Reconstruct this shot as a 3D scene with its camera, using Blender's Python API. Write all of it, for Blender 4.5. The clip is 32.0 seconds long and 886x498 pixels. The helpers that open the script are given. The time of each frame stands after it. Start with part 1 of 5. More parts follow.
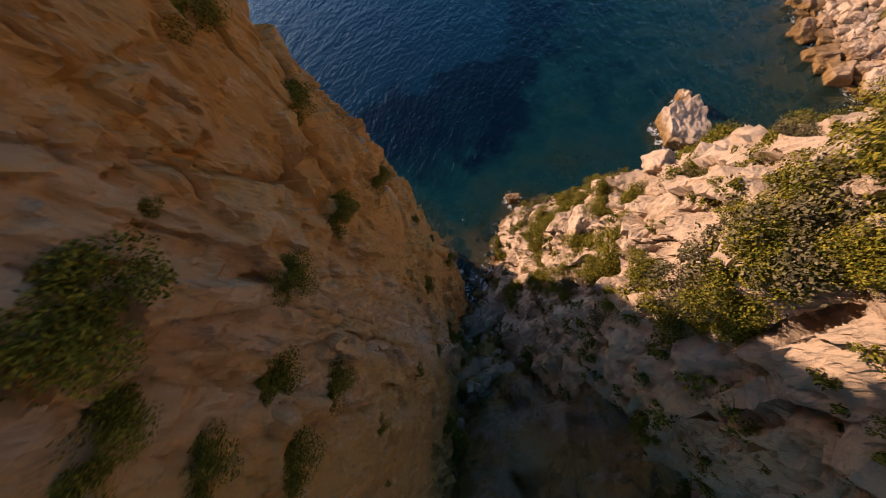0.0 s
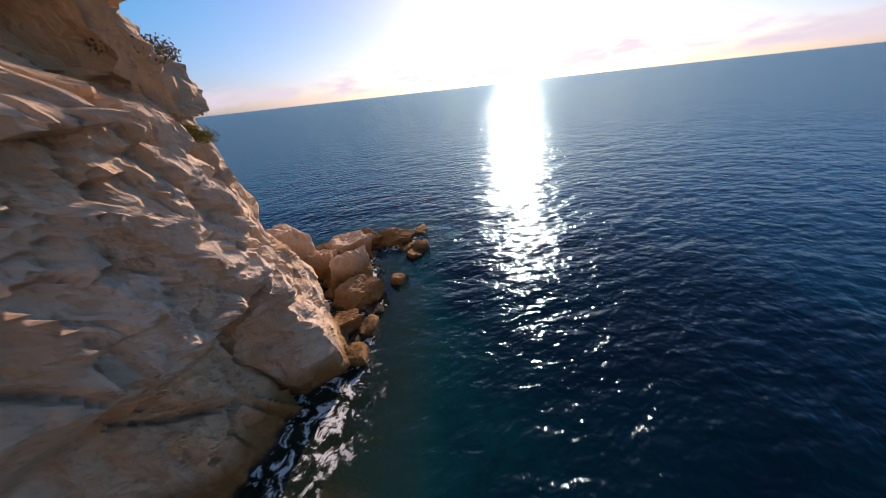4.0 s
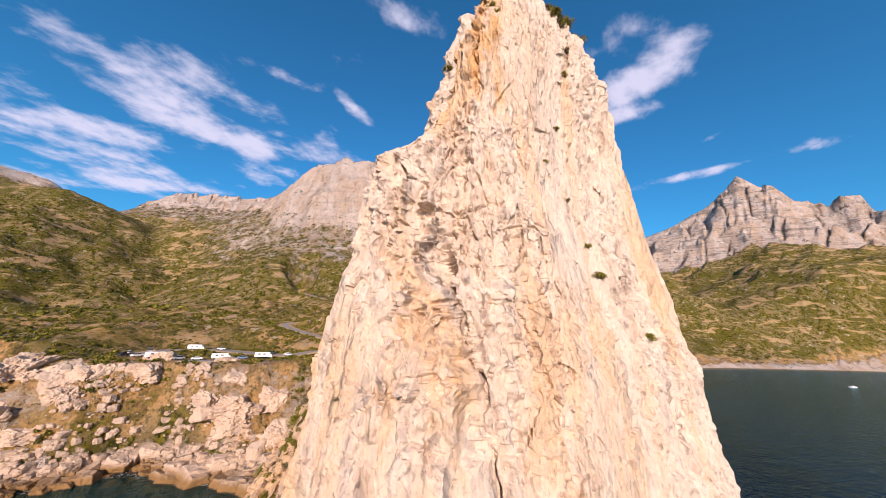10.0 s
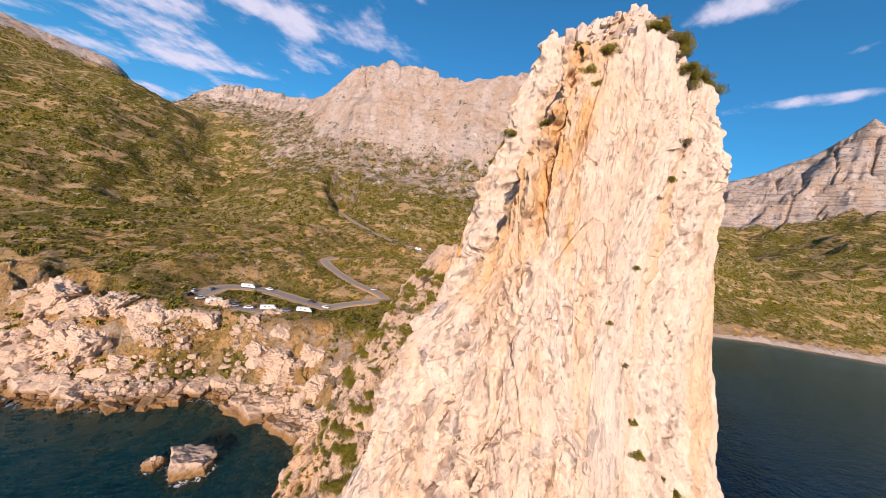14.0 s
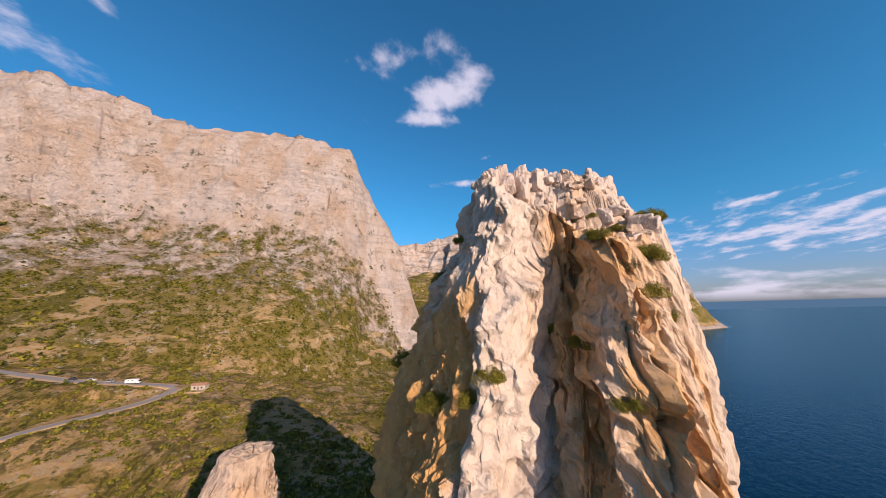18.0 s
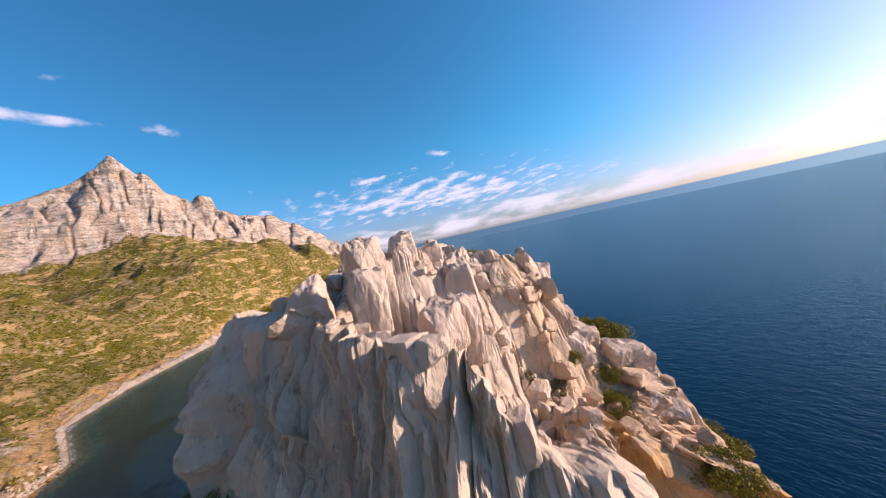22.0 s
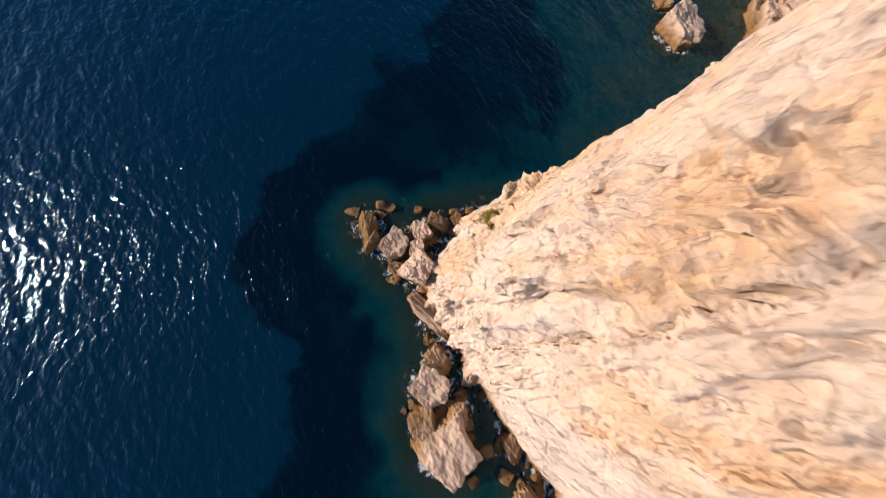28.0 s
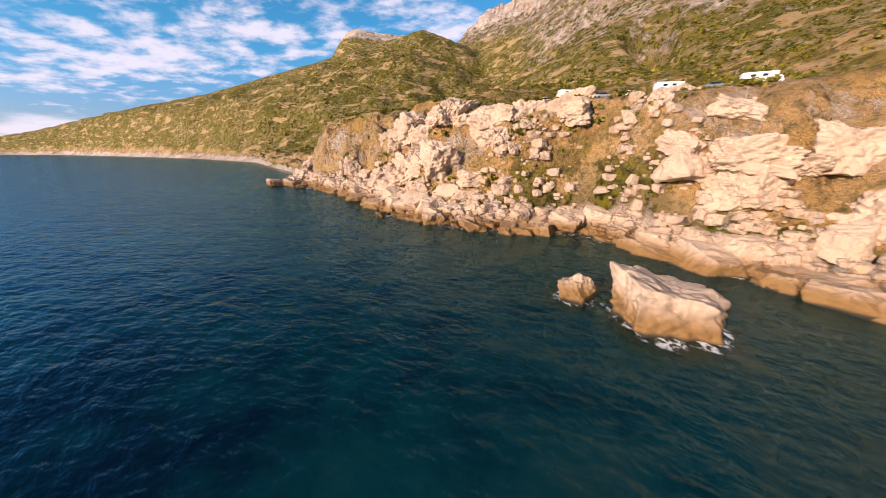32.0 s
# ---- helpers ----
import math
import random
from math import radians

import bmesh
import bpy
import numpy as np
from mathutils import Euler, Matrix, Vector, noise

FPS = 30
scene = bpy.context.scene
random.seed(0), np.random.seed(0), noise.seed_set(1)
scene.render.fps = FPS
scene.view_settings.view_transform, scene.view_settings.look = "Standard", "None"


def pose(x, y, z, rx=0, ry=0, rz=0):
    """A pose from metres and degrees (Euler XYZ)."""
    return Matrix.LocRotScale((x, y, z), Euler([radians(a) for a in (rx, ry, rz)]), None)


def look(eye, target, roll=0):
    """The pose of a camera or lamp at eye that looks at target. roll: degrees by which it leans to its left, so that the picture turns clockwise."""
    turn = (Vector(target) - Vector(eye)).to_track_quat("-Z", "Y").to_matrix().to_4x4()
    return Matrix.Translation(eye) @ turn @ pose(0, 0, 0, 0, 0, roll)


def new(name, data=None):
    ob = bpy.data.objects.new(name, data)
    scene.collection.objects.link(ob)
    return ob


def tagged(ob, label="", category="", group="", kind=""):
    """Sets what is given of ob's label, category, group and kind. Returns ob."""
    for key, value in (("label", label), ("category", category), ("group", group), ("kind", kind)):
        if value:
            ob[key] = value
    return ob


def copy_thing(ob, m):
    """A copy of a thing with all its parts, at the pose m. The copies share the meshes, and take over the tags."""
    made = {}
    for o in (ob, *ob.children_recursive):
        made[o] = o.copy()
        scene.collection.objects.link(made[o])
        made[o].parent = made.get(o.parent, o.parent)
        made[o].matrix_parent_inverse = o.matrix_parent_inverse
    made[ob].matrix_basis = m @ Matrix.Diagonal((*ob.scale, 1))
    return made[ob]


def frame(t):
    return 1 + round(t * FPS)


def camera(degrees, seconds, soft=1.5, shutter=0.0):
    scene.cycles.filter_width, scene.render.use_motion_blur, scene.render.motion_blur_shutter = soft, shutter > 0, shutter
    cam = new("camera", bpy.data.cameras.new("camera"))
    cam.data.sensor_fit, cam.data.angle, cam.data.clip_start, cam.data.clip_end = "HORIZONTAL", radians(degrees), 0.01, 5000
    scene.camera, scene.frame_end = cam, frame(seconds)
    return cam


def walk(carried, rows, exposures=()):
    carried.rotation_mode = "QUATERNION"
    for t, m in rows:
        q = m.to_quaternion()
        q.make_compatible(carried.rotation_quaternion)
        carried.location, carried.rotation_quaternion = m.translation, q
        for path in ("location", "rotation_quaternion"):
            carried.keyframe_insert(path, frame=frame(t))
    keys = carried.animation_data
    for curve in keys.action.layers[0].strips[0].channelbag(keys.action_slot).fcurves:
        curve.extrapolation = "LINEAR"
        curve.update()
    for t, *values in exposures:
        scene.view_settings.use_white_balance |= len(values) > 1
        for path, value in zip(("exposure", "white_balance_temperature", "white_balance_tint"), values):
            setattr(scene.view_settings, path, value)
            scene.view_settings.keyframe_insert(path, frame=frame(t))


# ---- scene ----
cam = camera(111.9, 32.0, soft=0.9, shutter=0.2)
PATH = [
    (0, (-31.382, -9.369, 70.262), (-31.04, -10.131, 68.445), -21.1),
    (0.5, (-28.701, -13.023, 66.403), (-28.491, -13.692, 64.53), -19.0),
    (1, (-26.861, -17.256, 61.138), (-26.675, -17.942, 59.268), -16.9),
    (1.5, (-26.095, -21.642, 54.681), (-25.832, -22.436, 52.864), -16.2),
    (2, (-26.027, -26.33, 47.384), (-25.596, -27.284, 45.679), -15.3),
    (2.5, (-25.463, -31.615, 40.17), (-24.783, -32.738, 38.661), -14.5),
    (4.5, (-8.705, -63.377, 17.698), (-6.827, -63.21, 17.029), -0.5),
    (5, (0.223, -64.872, 17.817), (1.849, -63.84, 17.277), 0.5),
    (5.5, (7.86, -66.799, 18.671), (9.109, -65.305, 18.213), 1.9),
    (6, (13.398, -67.684, 20.405), (14.178, -65.864, 20.126), 1.5),
    (6.5, (18.63, -65.752, 23.257), (18.831, -63.764, 23.174), -0.4),
    (7, (22.833, -63.05, 26.453), (22.478, -61.09, 26.631), -2.4),
    (7.5, (26.664, -59.075, 29.661), (25.838, -57.316, 30.132), -3.0),
    (8, (29.757, -55.397, 33.416), (28.622, -53.884, 34.065), -1.5),
    (8.5, (33.477, -52.983, 37.721), (32.106, -51.692, 38.395), 0.2),
    (9, (36.154, -52.182, 42.079), (34.64, -51.036, 42.708), 1.0),
    (9.5, (38.366, -52.161, 46.961), (36.761, -51.112, 47.529), 1.3),
    (10, (39.866, -52.342, 51.743), (38.219, -51.332, 52.264), 1.7),
    (10.5, (41.368, -52.553, 56.528), (39.692, -51.565, 56.992), 2.3),
    (11, (42.459, -52.972, 61.394), (40.761, -51.992, 61.785), 2.8),
    (11.5, (42.899, -53.343, 66.163), (41.179, -52.373, 66.476), 3.7),
    (12, (42.722, -53.593, 70.98), (40.975, -52.646, 71.21), 4.9),
    (12.5, (41.954, -53.734, 75.62), (40.179, -52.823, 75.761), 6.4),
    (13, (40.556, -54.084, 80.116), (38.759, -53.208, 80.15), 8.1),
    (13.5, (38.693, -54.364, 84.011), (36.885, -53.512, 83.94), 9.4),
    (15.5, (24.169, -49.309, 97.54), (22.497, -48.22, 97.678), 7.0),
    (16, (19.387, -50.081, 100.791), (17.829, -48.86, 101.077), 5.6),
    (16.5, (13.467, -50.109, 103.496), (12.107, -48.711, 103.937), 3.7),
    (17, (8.402, -49.589, 106.267), (7.266, -48.019, 106.76), 1.6),
    (17.5, (4.419, -49.249, 108.556), (3.498, -47.54, 109.037), -0.0),
    (18, (1.393, -48.977, 111.143), (0.658, -47.158, 111.53), -1.6),
    (18.5, (-1.758, -48.43, 112.852), (-2.276, -46.522, 113.152), -2.4),
    (19, (-4.75, -47.69, 114.547), (-5.054, -45.724, 114.75), -3.8),
    (19.5, (-7.075, -46.098, 116.605), (-7.206, -44.105, 116.714), -5.8),
    (20, (-8.923, -43.2, 118.548), (-8.888, -41.201, 118.605), -7.2),
    (20.5, (-10.24, -39.348, 120.511), (-10.007, -37.362, 120.561), -8.0),
    (21, (-10.808, -34.859, 122.447), (-10.318, -32.922, 122.538), -8.0),
    (21.5, (-10.314, -30.161, 124.745), (-9.501, -28.335, 124.827), -9.5),
    (22, (-8.815, -25.927, 127.475), (-7.655, -24.3, 127.399), -12.7),
    (22.5, (-6.185, -23.273, 130.656), (-4.823, -21.875, 130.22), -19.7),
    (23, (-3.139, -19.981, 132.456), (-1.702, -19.024, 131.447), -28.5),
    (23.5, (-1.829, -19.851, 132.667), (-0.504, -19.152, 131.342), -41.3),
    (24, (1.996, -18.863, 132.279), (3.006, -18.418, 130.611), -56.4),
    (24.5, (7.049, -18.325, 129.113), (7.677, -18.002, 127.242), -75.2),
    (25, (11.322, -18.1, 124.676), (11.703, -17.871, 122.726), -91.2),
    (25.5, (14.992, -19.801, 117.88), (15.233, -19.633, 115.901), -105.4),
    (27.5, (29.874, -35.419, 77.136), (29.674, -35.547, 75.15), 41.9),
    (28, (28.762, -40.895, 63.544), (28.333, -41.174, 61.611), 27.9),
    (28.5, (25.125, -47.123, 50.605), (24.408, -47.547, 48.787), 10.8),
    (29, (18.9, -54.283, 39.474), (17.915, -54.675, 37.778), -4.4),
    (29.5, (11.33, -61.963, 27.186), (9.889, -62.112, 25.808), 2.7),
    (30, (2.33, -69.869, 17.784), (0.611, -69.946, 16.765), 0.3),
    (30.5, (-7.384, -76.34, 15.076), (-9.213, -76.445, 14.273), -0.3),
    (31, (-17.23, -81.494, 15.861), (-19.099, -81.705, 15.181), 0.5),
    (31.5, (-26.881, -86.075, 17.294), (-28.748, -86.448, 16.682), 2.0),
    (32, (-37.261, -90.31, 20.971), (-39.065, -90.911, 20.35), 0.1),
]
walk(cam, [(t, look(eye, target, roll)) for t, eye, target, roll in PATH],
     exposures=[(0, 0.4, 7900, 26), (1.0, 0.65, 7900, 26), (2.5, 0.35, 7700, 26), (4.5, 0.15, 6900, 25), (5.5, 0.5, 7000, 25), (8.0, 0.3, 6250, 20), (13.5, 0.3, 6500, 20),
                (19.0, 0.2, 6550, 19), (22.5, 0.5, 6700, 22), (23.2, 0.4, 6650, 21), (24.0, 0.05, 6500, 18), (25.5, 0.1, 6450, 17), (29.0, 0.35, 6450, 17), (32.0, 0.5, 6900, 19)])

# ---- sky, sun ----
SUN_AZ, SUN_EL = 121.0, 18.5        # compass degrees from +y, elevation
sa, se = radians(SUN_AZ), radians(SUN_EL)
SUN_DIR = Vector((math.sin(sa) * math.cos(se), math.cos(sa) * math.cos(se), math.sin(se)))
world = bpy.data.worlds.new("sky")
scene.world = world
world.use_nodes = True


def build_sky():
    nt = world.node_tree
    nt.nodes.clear()
    N, L = nt.nodes.new, nt.links.new
    sky = N("ShaderNodeTexSky")
    sky.sky_type, sky.sun_disc = 'NISHITA', False
    sky.sun_elevation, sky.sun_rotation = radians(SUN_EL), radians(SUN_AZ)
    sky.air_density, sky.dust_density, sky.ozone_density = 1.0, 0.6, 2.0
    tc = N("ShaderNodeTexCoord")
    sep = N("ShaderNodeSeparateXYZ")
    L(tc.outputs["Generated"], sep.inputs[0])
    # cloud layer: the direction is laid on a flat sheet overhead
    den = N("ShaderNodeMath"); den.operation = 'MAXIMUM'; den.inputs[1].default_value = 0.0
    L(sep.outputs["Z"], den.inputs[0])
    off = N("ShaderNodeMath"); off.operation = 'ADD'; off.inputs[1].default_value = 0.13
    L(den.outputs[0], off.inputs[0])
    dx = N("ShaderNodeMath"); dx.operation = 'DIVIDE'
    dy = N("ShaderNodeMath"); dy.operation = 'DIVIDE'
    L(sep.outputs["X"], dx.inputs[0]); L(off.outputs[0], dx.inputs[1])
    L(sep.outputs["Y"], dy.inputs[0]); L(off.outputs[0], dy.inputs[1])
    comb = N("ShaderNodeCombineXYZ")
    L(dx.outputs[0], comb.inputs[0]); L(dy.outputs[0], comb.inputs[1])
    mp = N("ShaderNodeMapping")
    mp.inputs["Rotation"].default_value = (0, 0, radians(35))
    mp.inputs["Scale"].default_value = (1.0, 0.75, 1.0)
    mp.inputs["Location"].default_value = (3.1, 1.7, 0.0)
    L(comb.outputs[0], mp.inputs[0])
    big = N("ShaderNodeTexNoise")
    big.inputs["Scale"].default_value = 5.0
    big.inputs["Detail"].default_value = 8.0
    big.inputs["Roughness"].default_value = 0.58
    big.inputs["Distortion"].default_value = 0.1
    L(mp.outputs[0], big.inputs["Vector"])
    ramp = N("ShaderNodeMapRange")
    ramp.interpolation_type = 'SMOOTHSTEP'
    ramp.inputs["From Min"].default_value, ramp.inputs["From Max"].default_value = 0.50, 0.76
    # drifts of cloud: centre, half length, half width and turn on the sheet
    field = None
    for cx, cy, hl, hw, turn in CLOUDS:
        at = N("ShaderNodeMapping"); at.vector_type = 'TEXTURE'
        at.inputs["Location"].default_value = (cx, cy, 0)
        at.inputs["Rotation"].default_value = (0, 0, radians(turn))
        at.inputs["Scale"].default_value = (hl, hw, 1)
        L(comb.outputs[0], at.inputs[0])
        away = N("ShaderNodeVectorMath"); away.operation = 'LENGTH'
        L(at.outputs[0], away.inputs[0])
        near = N("ShaderNodeMapRange")
        near.inputs["From Min"].default_value, near.inputs["From Max"].default_value = 2.0, 0.2
        near.inputs["To Min"].default_value, near.inputs["To Max"].default_value = -0.20, 0.17
        L(away.outputs["Value"], near.inputs["Value"])
        if field is None:
            field = near
        else:
            top = N("ShaderNodeMath"); top.operation = 'MAXIMUM'
            L(field.outputs[0], top.inputs[0]); L(near.outputs[0], top.inputs[1])
            field = top
    more = N("ShaderNodeMath"); more.operation = 'ADD'
    L(big.outputs["Fac"], more.inputs[0]); L(field.outputs[0], more.inputs[1])
    L(more.outputs[0], ramp.inputs["Value"])
    # low bank of heaped cloud along the horizon
    heap = N("ShaderNodeMapping")
    heap.inputs["Scale"].default_value = (4.6, 4.6, 17.0)
    L(tc.outputs["Generated"], heap.inputs[0])
    puff = N("ShaderNodeTexNoise")
    puff.inputs["Scale"].default_value, puff.inputs["Detail"].default_value, puff.inputs["Roughness"].default_value = 1.3, 8.0, 0.55
    L(heap.outputs[0], puff.inputs["Vector"])
    bank = N("ShaderNodeMapRange")
    bank.interpolation_type = 'SMOOTHSTEP'
    bank.inputs["From Min"].default_value, bank.inputs["From Max"].default_value = 0.15, 0.015
    bank.inputs["To Min"].default_value, bank.inputs["To Max"].default_value = -0.30, 0.13
    L(sep.outputs["Z"], bank.inputs["Value"])
    add = N("ShaderNodeMath"); add.operation = 'ADD'
    L(puff.outputs["Fac"], add.inputs[0]); L(bank.outputs[0], add.inputs[1])
    low_cloud = N("ShaderNodeMapRange")
    low_cloud.interpolation_type = 'SMOOTHSTEP'
    low_cloud.inputs["From Min"].default_value, low_cloud.inputs["From Max"].default_value = 0.48, 0.70
    L(add.outputs[0], low_cloud.inputs["Value"])
    both = N("ShaderNodeMath"); both.operation = 'MAXIMUM'
    L(ramp.outputs[0], both.inputs[0]); L(low_cloud.outputs[0], both.inputs[1])
    up = N("ShaderNodeMapRange")
    up.inputs["From Min"].default_value, up.inputs["From Max"].default_value = -0.004, 0.02
    L(sep.outputs["Z"], up.inputs["Value"])
    fac = N("ShaderNodeMath"); fac.operation = 'MULTIPLY'
    L(both.outputs[0], fac.inputs[0]); L(up.outputs[0], fac.inputs[1])
    fac2 = N("ShaderNodeMath"); fac2.operation = 'MULTIPLY'; fac2.inputs[1].default_value = 0.86
    L(fac.outputs[0], fac2.inputs[0])
    skyscale = N("ShaderNodeVectorMath"); skyscale.operation = 'MULTIPLY'
    lift = N("ShaderNodeMapRange")
    lift.interpolation_type = 'SMOOTHSTEP'
    lift.inputs["From Min"].default_value, lift.inputs["From Max"].default_value = 0.0, 0.30
    L(sep.outputs["Z"], lift.inputs["Value"])
    hue = N("ShaderNodeMix"); hue.data_type = 'RGBA'
    L(lift.outputs[0], hue.inputs["Factor"])
    hue.inputs["A"].default_value, hue.inputs["B"].default_value = (*HORIZON_TINT, 1), (*SKY_TINT, 1)
    toward = N("ShaderNodeVectorMath"); toward.operation = 'DOT_PRODUCT'
    L(tc.outputs["Generated"], toward.inputs[0])
    toward.inputs[1].default_value = tuple(SUN_DIR)
    glow = N("ShaderNodeMapRange")
    glow.interpolation_type = 'SMOOTHSTEP'
    glow.inputs["From Min"].default_value, glow.inputs["From Max"].default_value = 0.5, 0.985
    L(toward.outputs["Value"], glow.inputs["Value"])
    haze = N("ShaderNodeMix"); haze.data_type = 'RGBA'
    L(glow.outputs[0], haze.inputs["Factor"])
    L(hue.outputs["Result"], haze.inputs["A"])
    haze.inputs["B"].default_value = (*SUN_TINT, 1)
    L(haze.outputs["Result"], skyscale.inputs[1])
    L(sky.outputs[0], skyscale.inputs[0])
    mix = N("ShaderNodeMix"); mix.data_type = 'RGBA'
    L(fac2.outputs[0], mix.inputs["Factor"])
    L(skyscale.outputs[0], mix.inputs["A"])
    mix.inputs["B"].default_value = CLOUD_COL
    # far sea below the horizon
    low = N("ShaderNodeMapRange")
    low.inputs["From Min"].default_value, low.inputs["From Max"].default_value = -0.0045, -0.002
    low.inputs["To Min"].default_value, low.inputs["To Max"].default_value = 1.0, 0.0
    L(sep.outputs["Z"], low.inputs["Value"])
    mix2 = N("ShaderNodeMix"); mix2.data_type = 'RGBA'
    L(low.outputs[0], mix2.inputs["Factor"])
    L(mix.outputs["Result"], mix2.inputs["A"])
    mirror = N("ShaderNodeCombineXYZ")
    L(sep.outputs["X"], mirror.inputs[0]); L(sep.outputs["Y"], mirror.inputs[1])
    mirror.inputs[2].default_value = 0.07
    low_sky = N("ShaderNodeTexSky")
    low_sky.sky_type, low_sky.sun_disc = 'NISHITA', False
    low_sky.sun_elevation, low_sky.sun_rotation = radians(SUN_EL), radians(SUN_AZ)
    low_sky.air_density, low_sky.dust_density, low_sky.ozone_density = 1.0, 0.6, 2.0
    L(mirror.outputs[0], low_sky.inputs["Vector"])
    tinted = N("ShaderNodeVectorMath"); tinted.operation = 'MULTIPLY'
    L(low_sky.outputs[0], tinted.inputs[0]); L(haze.outputs["Result"], tinted.inputs[1])
    dimmed = N("ShaderNodeVectorMath"); dimmed.operation = 'MULTIPLY'
    L(tinted.outputs[0], dimmed.inputs[0])
    dimmed.inputs[1].default_value = FAR_SEA
    L(dimmed.outputs[0], mix2.inputs["B"])
    bg = N("ShaderNodeBackground")
    bg.inputs["Strength"].default_value = SKY_STRENGTH
    L(mix2.outputs["Result"], bg.inputs["Color"])
    out = N("ShaderNodeOutputWorld")
    L(bg.outputs[0], out.inputs[0])


SKY_STRENGTH = 0.10
CLOUDS = [(-1.40, -0.30, 0.55, 0.26, 100), (-1.62, -0.52, 0.35, 0.14, 80), (-2.10, -0.55, 0.40, 0.10, 72), (-1.48, -0.10, 0.18, 0.08, 127), (-1.02, 0.0, 0.09, 0.04, 90), (-1.03, 0.20, 0.08, 0.035, 112),
          (-1.89, -0.16, 0.07, 0.04, 71), (-0.45, 0.77, 0.17, 0.07, 10), (-0.31, 0.97, 0.17, 0.11, 5), (-0.53, 1.06, 0.22, 0.05, 26), (-0.63, 0.26, 0.11, 0.06, 81), (-0.36, 1.71, 0.24, 0.045, 16),
          (-0.30, 1.45, 0.05, 0.03, 0), (-1.7, -1.65, 1.1, 0.24, 124), (-1.4, -3.1, 0.5, 0.3, 109), (-2.6, -1.2, 0.6, 0.2, 100), (2.3, 2.95, 1.9, 0.75, -20), (1.55, 1.92, 0.11, 0.05, -3), (1.27, 2.39, 0.26, 0.06, -43), (-1.5, -2.7, 1.7, 0.75, 101), (-1.96, -0.72, 0.75, 0.2, 132), (1.7, 2.9, 0.3, 0.10, 10)]
SKY_TINT = (0.27, 1.08, 1.40)
HORIZON_TINT = (0.64, 0.76, 1.20)
SUN_TINT = (0.85, 0.92, 1.25)      # bright haze round the sun
CLOUD_COL = (6.6, 6.5, 7.6, 1)
FAR_SEA = (0.34, 0.46, 0.52)      # share of the low sky that the far sea mirrors
build_sky()

sun = new("sun", bpy.data.lights.new("sun", 'SUN'))
sun.data.energy, sun.data.angle, sun.data.color = 5.0, radians(0.5), (1.0, 0.82, 0.66)
sun.matrix_world = look(SUN_DIR * 900, (0, 0, 0))


# ---- numeric noise for shapes ----
def hash3(i, j, k, seed):
    h = (i * 374761393 + j * 668265263 + k * 2147483647 + seed * 974634777) & 0xFFFFFFFF
    h = ((h ^ (h >> 13)) * 1274126177) & 0xFFFFFFFF
    h = ((h ^ (h >> 16)) * 2246822519) & 0xFFFFFFFF
    return ((h ^ (h >> 15)) & 0xFFFFFF) / float(0xFFFFFF)


def vnoise(x, y, z, seed=0):
    """Smooth noise from -1 to 1 on arrays."""
    x, y, z = np.broadcast_arrays(np.asarray(x, float), np.asarray(y, float), np.asarray(z, float))
    i, j, k = (np.floor(v).astype(np.int64) for v in (x, y, z))
    u, v, w = x - i, y - j, z - k
    u, v, w = (t * t * t * (t * (t * 6 - 15) + 10) for t in (u, v, w))
    out = 0
    for a in (0, 1):
        for b in (0, 1):
            for c in (0, 1):
                wt = (u if a else 1 - u) * (v if b else 1 - v) * (w if c else 1 - w)
                out = out + wt * hash3(i + a, j + b, k + c, seed)
    return out * 2 - 1


def fbm(x, y, z, octaves=4, seed=0, gain=0.5):
    out, amp = 0, 1.0
    for o in range(octaves):
        out = out + amp * vnoise(x * 2 ** o, y * 2 ** o, z * 2 ** o, seed + o * 17)
        amp *= gain
    return out


def ridged(x, y, z, octaves=3, seed=0):
    out, amp = 0, 1.0
    for o in range(octaves):
        out = out + amp * (1 - 2 * np.abs(vnoise(x * 2 ** o, y * 2 ** o, z * 2 ** o, seed + o * 31)))
        amp *= 0.5
    return out


def sstep(a, b, v):
    t = np.clip((v - a) / (b - a), 0, 1)
    return t * t * (3 - 2 * t)


def mesh_from(name, verts, faces, smooth=True):
    me = bpy.data.meshes.new(name)
    verts = np.asarray(verts, np.float32)
    faces = np.asarray(faces, np.int32)
    n = faces.shape[1]
    me.vertices.add(len(verts))
    me.vertices.foreach_set("co", verts.ravel())
    me.loops.add(faces.size)
    me.loops.foreach_set("vertex_index", faces.ravel())
    me.polygons.add(len(faces))
    me.polygons.foreach_set("loop_start", np.arange(0, faces.size, n, dtype=np.int32))
    me.polygons.foreach_set("loop_total", np.full(len(faces), n, np.int32))
    me.polygons.foreach_set("use_smooth", np.full(len(faces), smooth))
    me.update(calc_edges=True)
    me.validate()
    return me


def set_attr(me, name, values):
    at = me.attributes.new(name, 'FLOAT', 'POINT')
    at.data.foreach_set("value", np.asarray(values, np.float32).ravel())


def grid_faces(nu, nv, wrap=False):
    a = np.arange(nu if wrap else nu - 1)
    b = np.arange(nv - 1)
    A, B = np.meshgrid(a, b, indexing='ij')
    A2 = (A + 1) % nu
    f = np.stack([A * nv + B, A2 * nv + B, A2 * nv + B + 1, A * nv + B + 1], -1)
    return f.reshape(-1, 4)


# ---- materials ----
def material(name):
    m = bpy.data.materials.new(name)
    m.use_nodes = True
    return m, m.node_tree, m.node_tree.nodes["Principled BSDF"]


